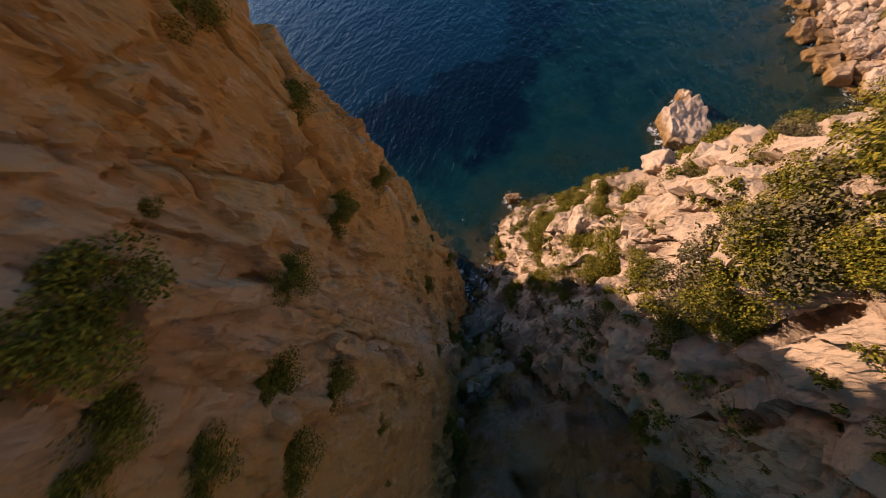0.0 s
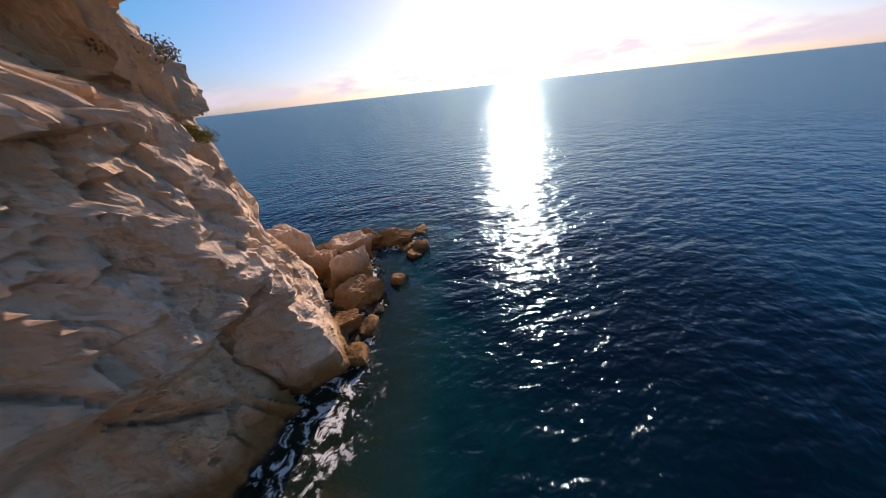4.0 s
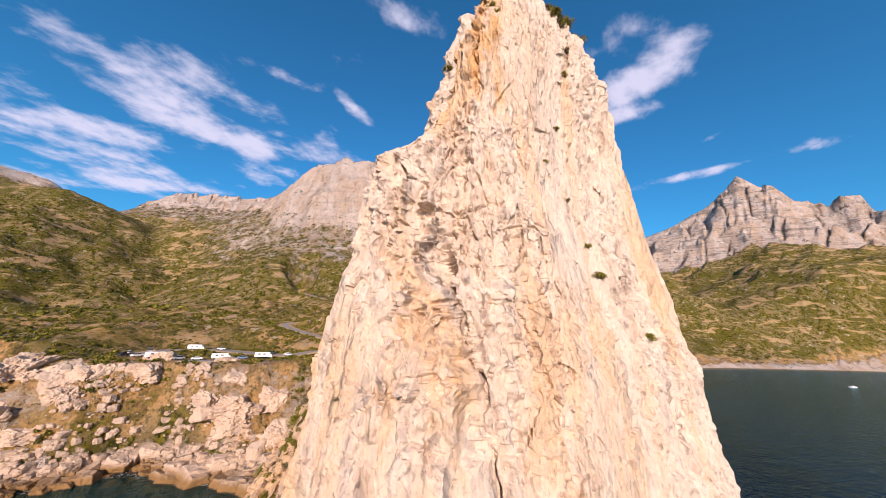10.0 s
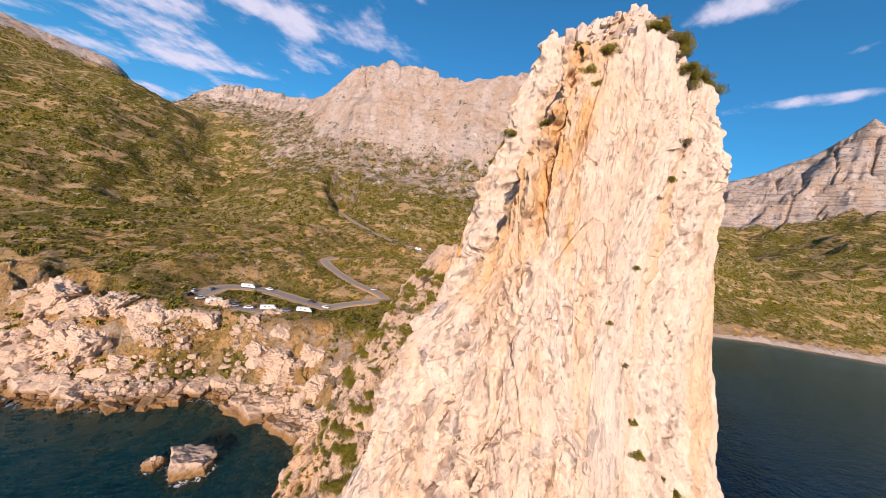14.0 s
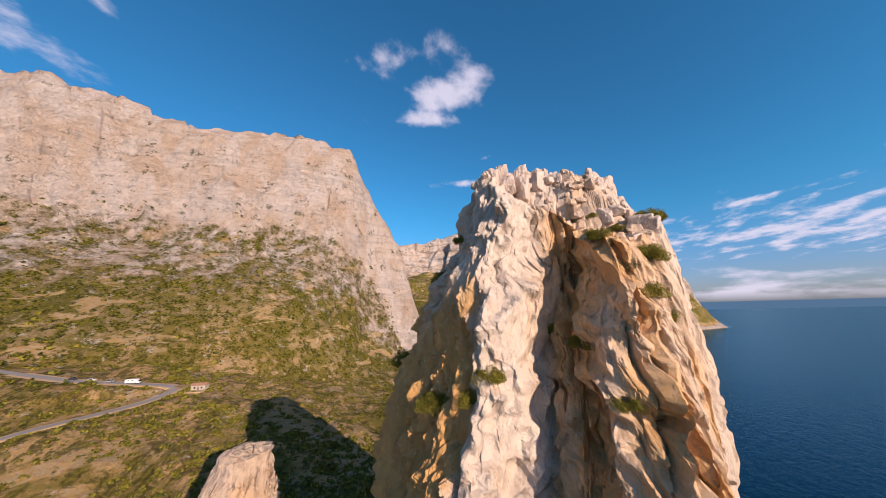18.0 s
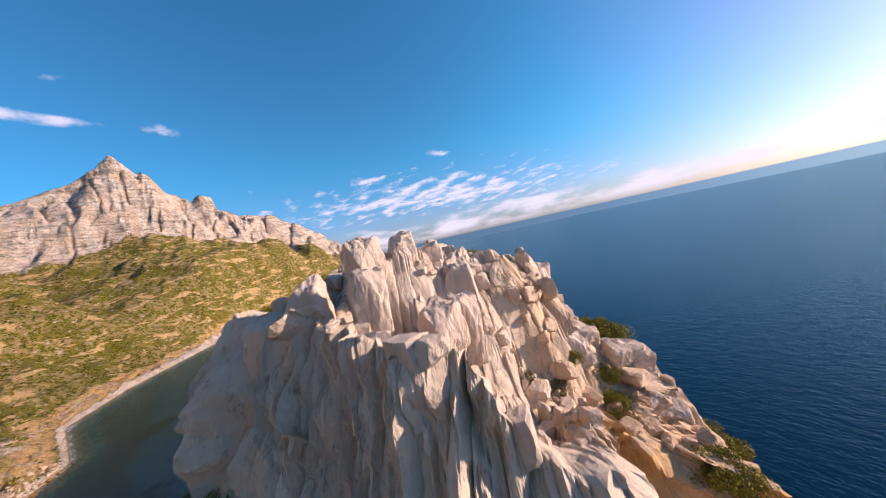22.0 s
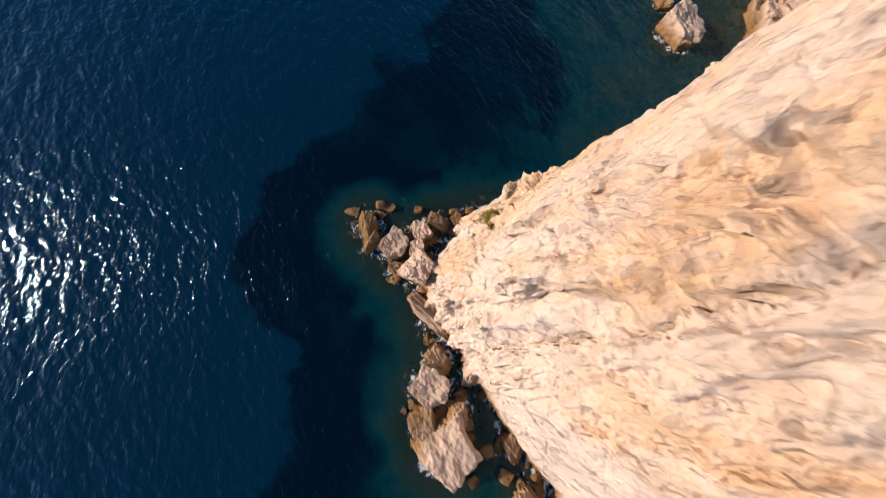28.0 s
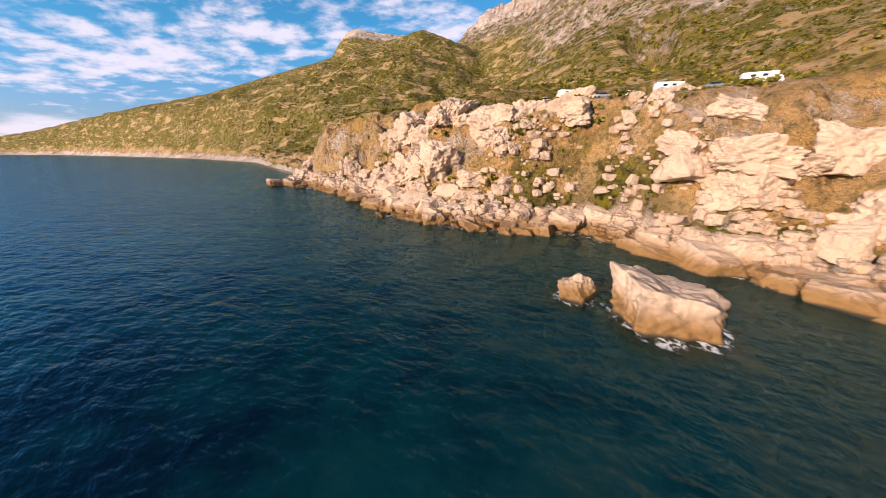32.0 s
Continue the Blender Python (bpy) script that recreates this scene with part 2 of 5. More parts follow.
def noise_node(nt, vec, scale, detail=5.0, rough=0.6, distort=0.0):
    n = nt.nodes.new("ShaderNodeTexNoise")
    n.inputs["Scale"].default_value, n.inputs["Detail"].default_value = scale, detail
    n.inputs["Roughness"].default_value, n.inputs["Distortion"].default_value = rough, distort
    nt.links.new(vec, n.inputs["Vector"])
    return n.outputs["Fac"]


def remap(nt, val, a, b, c=0.0, d=1.0, smooth=True):
    n = nt.nodes.new("ShaderNodeMapRange")
    n.interpolation_type = 'SMOOTHSTEP' if smooth else 'LINEAR'
    for key, v in (("From Min", a), ("From Max", b), ("To Min", c), ("To Max", d)):
        n.inputs[key].default_value = v
    nt.links.new(val, n.inputs["Value"])
    return n.outputs[0]


def mixc(nt, fac, a, b):
    n = nt.nodes.new("ShaderNodeMix")
    n.data_type = 'RGBA'
    for key, v in (("Factor", fac), ("A", a), ("B", b)):
        if isinstance(v, (tuple, float, int)):
            n.inputs[key].default_value = (*v, 1) if isinstance(v, tuple) else v
        else:
            nt.links.new(v, n.inputs[key])
    return n.outputs["Result"]


def math_node(nt, op, a, b):
    n = nt.nodes.new("ShaderNodeMath")
    n.operation = op
    for i, v in enumerate((a, b)):
        if isinstance(v, (float, int)):
            n.inputs[i].default_value = v
        else:
            nt.links.new(v, n.inputs[i])
    return n.outputs[0]


def coords(nt, scale=(1, 1, 1)):
    tc = nt.nodes.new("ShaderNodeTexCoord")
    mp = nt.nodes.new("ShaderNodeMapping")
    mp.inputs["Scale"].default_value = scale
    nt.links.new(tc.outputs["Object"], mp.inputs[0])
    return mp.outputs[0]


def bump(nt, bsdf, height, strength, dist, prior=None):
    n = nt.nodes.new("ShaderNodeBump")
    n.inputs["Strength"].default_value, n.inputs["Distance"].default_value = strength, dist
    nt.links.new(height, n.inputs["Height"])
    if prior is not None:
        nt.links.new(prior, n.inputs["Normal"])
    nt.links.new(n.outputs[0], bsdf.inputs["Normal"])
    return n.outputs[0]


def chips(nt, stretch, scale):
    """Height of tilted flat chips, one to each cell."""
    co = coords(nt, stretch)
    vor = nt.nodes.new("ShaderNodeTexVoronoi")
    vor.inputs["Scale"].default_value = scale
    nt.links.new(co, vor.inputs["Vector"])
    away = nt.nodes.new("ShaderNodeVectorMath"); away.operation = 'SUBTRACT'
    nt.links.new(co, away.inputs[0]); nt.links.new(vor.outputs["Position"], away.inputs[1])
    lean = nt.nodes.new("ShaderNodeVectorMath"); lean.operation = 'SUBTRACT'
    lean.inputs[1].default_value = (0.5, 0.5, 0.5)
    nt.links.new(vor.outputs["Color"], lean.inputs[0])
    dot = nt.nodes.new("ShaderNodeVectorMath"); dot.operation = 'DOT_PRODUCT'
    nt.links.new(away.outputs[0], dot.inputs[0]); nt.links.new(lean.outputs[0], dot.inputs[1])
    sep = nt.nodes.new("ShaderNodeSeparateXYZ")
    nt.links.new(lean.outputs[0], sep.inputs[0])
    return math_node(nt, 'ADD', dot.outputs["Value"], math_node(nt, 'MULTIPLY', sep.outputs["X"], 0.25 / scale))


def limestone(name, pale=(0.70, 0.565, 0.44), ochre=(0.64, 0.35, 0.12), grey=(0.32, 0.275, 0.25), och=0.48, wet=True):
    """Weathered limestone: pale ground, ochre run-off streaks, grey weathering, dark pits; brown wet band near the sea."""
    m, nt, b = material(name)
    iso, tall = coords(nt), coords(nt, (1, 1, 0.16))
    big = noise_node(nt, tall, 0.055, 6, 0.62, 0.6)
    streak = noise_node(nt, tall, 0.35, 6, 0.65, 0.4)
    mid = noise_node(nt, iso, 0.22, 6, 0.6)
    fine = noise_node(nt, iso, 2.2, 6, 0.65)
    col = mixc(nt, remap(nt, mid, 0.35, 0.68), pale, tuple(v * 0.86 for v in pale))
    stain = nt.nodes.new("ShaderNodeAttribute"); stain.attribute_name = "stain"
    st = stain.outputs["Fac"]
    amount = math_node(nt, 'MINIMUM', math_node(nt, 'ADD', math_node(nt, 'MULTIPLY', st, 0.6), och), 1.0)
    reach = math_node(nt, 'ADD', big, math_node(nt, 'MULTIPLY', st, 0.11))
    col = mixc(nt, math_node(nt, 'MULTIPLY', remap(nt, reach, 0.49, 0.66), amount), col, ochre)
    col = mixc(nt, math_node(nt, 'MULTIPLY', remap(nt, math_node(nt, 'ADD', streak, math_node(nt, 'MULTIPLY', st, 0.05)), 0.55, 0.74), math_node(nt, 'MULTIPLY', amount, 0.8)), col, tuple(v * 0.9 for v in ochre))
    greyed = math_node(nt, 'SUBTRACT', 0.55, math_node(nt, 'MULTIPLY', math_node(nt, 'MINIMUM', st, 1.0), 0.12))
    col = mixc(nt, math_node(nt, 'MULTIPLY', remap(nt, noise_node(nt, tall, 0.13, 7, 0.7, 0.8), 0.55, 0.72), greyed), col, grey)
    col = mixc(nt, math_node(nt, 'MULTIPLY', remap(nt, fine, 0.60, 0.80), 0.45), col, tuple(v * 0.42 for v in pale))
    lich = noise_node(nt, coords(nt, (1, 1, 0.28)), 1.1, 7, 0.72, 0.5)
    col = mixc(nt, math_node(nt, 'MULTIPLY', remap(nt, lich, 0.55, 0.70), 0.36), col, tuple(v * 0.62 for v in grey))
    col = mixc(nt, math_node(nt, 'MULTIPLY', remap(nt, lich, 0.44, 0.32), 0.35), col, tuple(min(v * 1.12, 0.85) for v in pale))
    pit = noise_node(nt, coords(nt, (1, 1, 0.55)), 1.7, 9, 0.80, 0.3)
    col = mixc(nt, math_node(nt, 'MULTIPLY', remap(nt, pit, 0.56, 0.63), math_node(nt, 'MULTIPLY', greyed, 0.9)), col, tuple(v * 0.45 for v in grey))
    col = mixc(nt, math_node(nt, 'MULTIPLY', remap(nt, pit, 0.43, 0.37), 0.4), col, tuple(min(v * 1.15, 0.85) for v in pale))
    slab1 = chips(nt, (1, 1, 0.30), 0.55)
    slab2 = chips(nt, (1, 1, 0.55), 1.9)
    crack = nt.nodes.new("ShaderNodeTexVoronoi")
    crack.feature = 'DISTANCE_TO_EDGE'
    crack.inputs["Scale"].default_value = 0.22
    nt.links.new(coords(nt, (1, 1, 0.12)), crack.inputs["Vector"])
    joint = remap(nt, math_node(nt, 'ADD', crack.outputs["Distance"], math_node(nt, 'MULTIPLY', math_node(nt, 'SUBTRACT', fine, 0.5), 0.05)), 0.0, 0.03)
    gate = remap(nt, noise_node(nt, iso, 0.20, 4), 0.56, 0.64)
    line = math_node(nt, 'MULTIPLY', math_node(nt, 'SUBTRACT', 1.0, joint), gate)
    col = mixc(nt, math_node(nt, 'MULTIPLY', line, 0.08), col, tuple(v * 0.25 for v in pale))
    if wet:
        geo = nt.nodes.new("ShaderNodeNewGeometry")
        sp = nt.nodes.new("ShaderNodeSeparateXYZ")
        nt.links.new(geo.outputs["Position"], sp.inputs[0])
        lev = math_node(nt, 'ADD', sp.outputs["Z"], math_node(nt, 'MULTIPLY', mid, -3.0))
        col = mixc(nt, remap(nt, lev, 2.9, -0.2), col, (0.24, 0.135, 0.05))
        col = mixc(nt, remap(nt, lev, -0.9, -1.6), col, (0.035, 0.03, 0.02))
    nt.links.new(col, b.inputs["Base Color"])
    b.inputs["Roughness"].default_value = 0.9
    b.inputs["Specular IOR Level"].default_value = 0.25
    h0 = bump(nt, b, line, 0.3, -0.15)
    h1 = bump(nt, b, slab1, 0.8, 1.0, h0)
    h2 = bump(nt, b, slab2, 0.9, 0.8, h1)
    h3 = bump(nt, b, noise_node(nt, coords(nt, (1, 1, 0.6)), 1.4, 8, 0.72, 0.2), 0.7, 0.5, h2)
    bump(nt, b, noise_node(nt, iso, 7.0, 5, 0.7), 0.5, 0.07, h3)
    return m


def leaf_mat(name, dark=(0.055, 0.062, 0.007), light=(0.30, 0.245, 0.028)):
    m, nt, b = material(name)
    geo = nt.nodes.new("ShaderNodeNewGeometry")
    iso = coords(nt)
    n1 = noise_node(nt, iso, 0.35, 4)
    f = math_node(nt, 'ADD', math_node(nt, 'MULTIPLY', geo.outputs["Random Per Island"], 0.55), math_node(nt, 'MULTIPLY', n1, 0.55))
    nt.links.new(mixc(nt, remap(nt, f, 0.25, 0.85), dark, light), b.inputs["Base Color"])
    b.inputs["Roughness"].default_value = 0.75
    b.inputs["Specular IOR Level"].default_value = 0.2
    return m


def plain(name, col, rough=0.6, metal=0.0, vary=0.12):
    m, nt, b = material(name)
    iso = coords(nt)
    col2 = tuple(v * (1 - vary * 2.5) for v in col)
    nt.links.new(mixc(nt, remap(nt, noise_node(nt, iso, 1.7, 5), 0.4, 0.75), col, col2), b.inputs["Base Color"])
    b.inputs["Roughness"].default_value, b.inputs["Metallic"].default_value = rough, metal
    return m


M_ROCK = limestone("limestone_pinnacle")
M_ROCK2 = limestone("limestone_coast", pale=(0.54, 0.40, 0.285), och=0.45)
M_SUMMIT = limestone("limestone_summit", pale=(0.70, 0.55, 0.435), och=0.45, wet=False)
M_LEAF = leaf_mat("juniper_leaf")
M_SCRUB = leaf_mat("maquis_leaf", (0.045, 0.055, 0.007), (0.25, 0.205, 0.024))
M_DRY = leaf_mat("dry_scrub_leaf", (0.09, 0.075, 0.035), (0.22, 0.18, 0.09))
M_WOOD = plain("weathered_wood", (0.20, 0.15, 0.11), 0.9)


def ground_mat():
    m, nt, b = material("coastal_ground")
    iso = coords(nt)
    at = nt.nodes.new("ShaderNodeAttribute"); at.attribute_name = "rock"
    bank = nt.nodes.new("ShaderNodeAttribute"); bank.attribute_name = "bank"
    soil = mixc(nt, remap(nt, noise_node(nt, iso, 0.05, 6), 0.35, 0.65), (0.64, 0.36, 0.13), (0.54, 0.34, 0.16))
    soil = mixc(nt, remap(nt, bank.outputs["Fac"], 0.0, 0.6), (0.46, 0.31, 0.14), soil)
    soil = mixc(nt, remap(nt, noise_node(nt, iso, 0.6, 6), 0.45, 0.7), soil, (0.20, 0.16, 0.07))
    bare = math_node(nt, 'SUBTRACT', 1.0, math_node(nt, 'MULTIPLY', bank.outputs["Fac"], 0.8))
    olive = mixc(nt, remap(nt, noise_node(nt, iso, 0.02, 6), 0.40, 0.60), (0.27, 0.19, 0.032), (0.15, 0.125, 0.016))
    col = mixc(nt, math_node(nt, 'MULTIPLY', remap(nt, noise_node(nt, iso, 0.022, 9, 0.70, 0.3), 0.45, 0.55), bare), soil, olive)
    col = mixc(nt, remap(nt, bank.outputs["Fac"], 0.0, 0.3), mixc(nt, 0.45, col, (0.075, 0.07, 0.022)), col)
    clump = noise_node(nt, iso, 0.13, 5, 0.62)
    col = mixc(nt, math_node(nt, 'MULTIPLY', remap(nt, clump, 0.48, 0.52), bare), col, mixc(nt, remap(nt, noise_node(nt, iso, 0.45, 5), 0.40, 0.62), (0.026, 0.031, 0.004), (0.20, 0.165, 0.014)))
    patch = remap(nt, noise_node(nt, coords(nt, (1, 1, 3.0)), 0.020, 9, 0.66, 0.5), 0.545, 0.60)
    col = mixc(nt, math_node(nt, 'MULTIPLY', patch, 0.8), col, mixc(nt, remap(nt, noise_node(nt, iso, 0.3, 6), 0.4, 0.6), (0.52, 0.31, 0.12), (0.50, 0.36, 0.21)))
    speck = remap(nt, noise_node(nt, iso, 0.11, 8, 0.75), 0.57, 0.65)
    col = mixc(nt, math_node(nt, 'MULTIPLY', speck, 0.75), col, (0.55, 0.46, 0.36))
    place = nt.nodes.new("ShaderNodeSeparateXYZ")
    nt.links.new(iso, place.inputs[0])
    # greyer, darker rock beyond y 700: the far peak's shade put into its colour
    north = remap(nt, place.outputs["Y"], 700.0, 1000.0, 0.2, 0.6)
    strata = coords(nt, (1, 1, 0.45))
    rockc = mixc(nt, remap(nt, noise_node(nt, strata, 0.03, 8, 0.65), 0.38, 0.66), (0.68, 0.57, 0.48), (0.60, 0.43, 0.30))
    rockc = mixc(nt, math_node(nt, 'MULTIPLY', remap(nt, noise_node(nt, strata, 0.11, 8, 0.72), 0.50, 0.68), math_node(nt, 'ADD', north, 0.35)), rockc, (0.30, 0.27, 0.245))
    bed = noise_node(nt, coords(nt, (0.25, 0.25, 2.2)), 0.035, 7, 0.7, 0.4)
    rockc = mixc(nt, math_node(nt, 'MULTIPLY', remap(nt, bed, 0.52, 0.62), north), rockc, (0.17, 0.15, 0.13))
    tuft = remap(nt, noise_node(nt, iso, 0.045, 10, 0.8), 0.57, 0.62)
    rockc = mixc(nt, math_node(nt, 'MULTIPLY', tuft, 0.85), rockc, (0.075, 0.075, 0.03))
    r = math_node(nt, 'ADD', at.outputs["Fac"], math_node(nt, 'MULTIPLY', math_node(nt, 'SUBTRACT', noise_node(nt, iso, 0.06, 8, 0.75), 0.5), 1.2))
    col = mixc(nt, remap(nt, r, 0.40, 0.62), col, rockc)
    wet = nt.nodes.new("ShaderNodeNewGeometry")
    sp = nt.nodes.new("ShaderNodeSeparateXYZ")
    nt.links.new(wet.outputs["Position"], sp.inputs[0])
    col = mixc(nt, remap(nt, sp.outputs["Z"], 1.6, 0.2), col, (0.24, 0.15, 0.06))
    nt.links.new(col, b.inputs["Base Color"])
    b.inputs["Roughness"].default_value = 0.95
    b.inputs["Specular IOR Level"].default_value = 0.15
    crag = math_node(nt, 'MULTIPLY', math_node(nt, 'ADD', chips(nt, (1, 1, 0.45), 0.028), math_node(nt, 'MULTIPLY', bed, 14.0)), remap(nt, r, 0.40, 0.62))
    h0 = bump(nt, b, crag, 1.0, 1.3)
    h1 = bump(nt, b, noise_node(nt, iso, 0.07, 10, 0.72), 1.0, 9.0, h0)
    bump(nt, b, noise_node(nt, iso, 0.6, 8, 0.7), 0.8, 1.0, h1)
    return m


def water_mat():
    m, nt, b = material("sea_water")
    iso = coords(nt)
    at = nt.nodes.new("ShaderNodeAttribute"); at.attribute_name = "depth"
    n1 = noise_node(nt, iso, 0.11, 6, 0.6)
    dep = math_node(nt, 'ADD', at.outputs["Fac"], math_node(nt, 'MULTIPLY', math_node(nt, 'SUBTRACT', n1, 0.5), 7.0))
    col = mixc(nt, remap(nt, dep, 0.0, 6.0), (0.035, 0.070, 0.048), (0.0, 0.036, 0.040))
    col = mixc(nt, remap(nt, dep, 4.5, 11.0), col, (0.0, 0.0085, 0.015))
    weed = remap(nt, noise_node(nt, iso, 0.035, 7, 0.62), 0.40, 0.50)
    rough_d = math_node(nt, 'ADD', dep, math_node(nt, 'MULTIPLY', math_node(nt, 'SUBTRACT', noise_node(nt, iso, 0.03, 6, 0.6), 0.5), 26.0))
    deep = remap(nt, dep, 4.5, 8.5)
    shelf = remap(nt, rough_d, 20.5, 18.0)
    col = mixc(nt, math_node(nt, 'MULTIPLY', math_node(nt, 'MULTIPLY', weed, deep), shelf), col, (0.0004, 0.0045, 0.0105))
    col = mixc(nt, remap(nt, rough_d, 18.0, 20.5), col, (0.0, 0.017, 0.035))
    foamn = noise_node(nt, iso, 0.75, 8, 0.75, 0.6)
    shore = remap(nt, at.outputs["Fac"], 3.4, 0.2)
    foam = math_node(nt, 'MULTIPLY', remap(nt, math_node(nt, 'ADD', foamn, math_node(nt, 'MULTIPLY', shore, 0.16)), 0.65, 0.72), shore)
    col = mixc(nt, foam, col, (0.75, 0.78, 0.78))
    alpha = remap(nt, dep, -0.5, 8.0, 0.22, 1.0)
    mp = coords(nt, (1.0, 0.55, 1.0))
    mp2 = nt.nodes.new("ShaderNodeMapping"); mp2.inputs["Rotation"].default_value = (0, 0, radians(-40))
    nt.links.new(mp, mp2.inputs[0])
    h1 = bump(nt, b, noise_node(nt, mp2.outputs[0], 0.16, 4, 0.55, 0.2), 0.5, 1.5)
    h2 = bump(nt, b, noise_node(nt, mp2.outputs[0], 0.62, 3, 0.55, 0.3), 0.85, 0.55, h1)
    wave = bump(nt, b, noise_node(nt, mp2.outputs[0], 2.2, 4, 0.6, 0.3), 0.5, 0.07, h2)
    nt.nodes.remove(b)
    body = nt.nodes.new("ShaderNodeBsdfDiffuse")
    nt.links.new(col, body.inputs["Color"])
    clear = nt.nodes.new("ShaderNodeBsdfTransparent")
    see = nt.nodes.new("ShaderNodeMixShader")
    nt.links.new(math_node(nt, 'MAXIMUM', alpha, foam), see.inputs[0])
    nt.links.new(clear.outputs[0], see.inputs[1]); nt.links.new(body.outputs[0], see.inputs[2])
    gloss = nt.nodes.new("ShaderNodeBsdfGlossy")
    gloss.inputs["Roughness"].default_value = 0.11
    gloss.inputs["Color"].default_value = (0.52, 0.84, 1.0, 1)
    nt.links.new(wave, gloss.inputs["Normal"])
    fres = nt.nodes.new("ShaderNodeFresnel"); fres.inputs["IOR"].default_value = 1.33
    nt.links.new(wave, fres.inputs["Normal"])
    dry = math_node(nt, 'SUBTRACT', 1.0, foam)
    top = nt.nodes.new("ShaderNodeMixShader")
    nt.links.new(math_node(nt, 'MULTIPLY', math_node(nt, 'MINIMUM', math_node(nt, 'MULTIPLY', fres.outputs[0], 0.85), 0.41), dry), top.inputs[0])
    nt.links.new(see.outputs[0], top.inputs[1]); nt.links.new(gloss.outputs[0], top.inputs[2])
    nt.links.new(top.outputs[0], nt.nodes["Material Output"].inputs["Surface"])
    return m


M_GROUND, M_WATER = ground_mat(), water_mat()

def facets(u, v, seed, tilt=1.6):
    """Tilted blocks with joints between them: block height, and the depth of the joint."""
    i, j = np.floor(u).astype(np.int64), np.floor(v).astype(np.int64)
    d1 = np.full(u.shape, 9.0); d2 = np.full(u.shape, 9.0); hgt = np.zeros(u.shape)
    for a in (-1, 0, 1):
        for b in (-1, 0, 1):
            ci, cj = i + a, j + b
            du = u - ci - hash3(ci, cj, 0 * i, seed)
            dv = v - cj - hash3(ci, cj, 0 * i + 1, seed)
            d = np.hypot(du, dv)
            h = hash3(ci, cj, 0 * i + 2, seed) - 0.5 + tilt * (du * (hash3(ci, cj, 0 * i + 3, seed) - 0.5) + dv * (hash3(ci, cj, 0 * i + 4, seed) - 0.5))
            near = d < d1
            d2 = np.where(near, d1, np.minimum(d2, d))
            hgt = np.where(near, h, hgt)
            d1 = np.where(near, d, d1)
    return hgt, d2 - d1


# ---- the lie of the land ----
COAST = [(-640, -3400), (-660, -3150), (-800, -2850), (-860, -2200), (-750, -1500), (-620, -980), (-470, -600), (-250, -290), (-196, -248),
         (-165, -178), (-128, -135), (-120, -111), (-124, -80), (-106, -58), (-90, -42), (-70, -38), (-50, -42),
         (-38, -46), (-33, -36), (-28, -26), (-18, -18), (-5, 0), (8, 25), (0, 45), (-25, 75), (-60, 120), (-114, 205),
         (-178, 324), (-158, 411), (-205, 560), (-172, 680), (-40, 925), (110, 1120), (380, 1340), (600, 1560),
         (790, 2250), (1110, 3250), (1000, 4300), (-4300, 4300), (-4300, -3300)]
# crests: x, y, height
RANGE = [(-1250, -298, 485), (-1124, -90, 470), (-924, 0, 435), (-770, 48, 470), (-660, 95, 462), (-614, 183, 440),
         (-563, 250, 436), (-472, 353, 460), (-397, 418, 450),
         (-373, 444, 373), (-335, 458, 290), (-303, 463, 238), (-253, 448, 120)]
PEAK = [(-900, 1000, 400), (-660, 1320, 440), (-500, 1380, 490), (-376, 1447, 560), (-310, 1476, 618), (-266, 1500, 672), (-215, 1520, 612), (-150, 1545, 530), (-100, 1570, 500), (-30, 1610, 495), (55, 1700, 455),
        (205, 1750, 430), (440, 1910, 340), (640, 2300, 265), (850, 2680, 170)]
HILL = [(-860, -3150, 60), (-1000, -2720, 125), (-1030, -1850, 215), (-1000, -1380, 236), (-930, -760, 288), (-878, -425, 314), (-1032, -244, 270)]
MESA = [(-1485, -990, 555), (-1600, -800, 545)]


def coast_distance(x, y):
    """Metres to the shore: above 0 on land."""
    best = np.full(x.shape, 1e9)
    inside = np.zeros(x.shape, bool)
    for (ax, ay), (bx, by) in zip(COAST, COAST[1:] + COAST[:1]):
        dx, dy = bx - ax, by - ay
        t = np.clip(((x - ax) * dx + (y - ay) * dy) / (dx * dx + dy * dy), 0, 1)
        best = np.minimum(best, np.hypot(x - ax - t * dx, y - ay - t * dy))
        cross = ((ay > y) != (by > y)) & (x < dx * (y - ay) / (dy if dy else 1e-9) + ax)
        inside ^= cross
    return np.where(inside, best, -best)


def crest(x, y, line):
    """Distance to a crest line and the height of its nearest point."""
    best, top, weight = np.full(x.shape, 1e9), np.zeros(x.shape), np.zeros(x.shape)
    for (ax, ay, az), (bx, by, bz) in zip(line, line[1:]):
        dx, dy = bx - ax, by - ay
        t = np.clip(((x - ax) * dx + (y - ay) * dy) / (dx * dx + dy * dy), 0, 1)
        d = np.hypot(x - ax - t * dx, y - ay - t * dy)
        best = np.minimum(best, d)
        w = 1 / (d + 6.0) ** 5
        top, weight = top + w * (az + t * (bz - az)), weight + w
    return best, top / weight


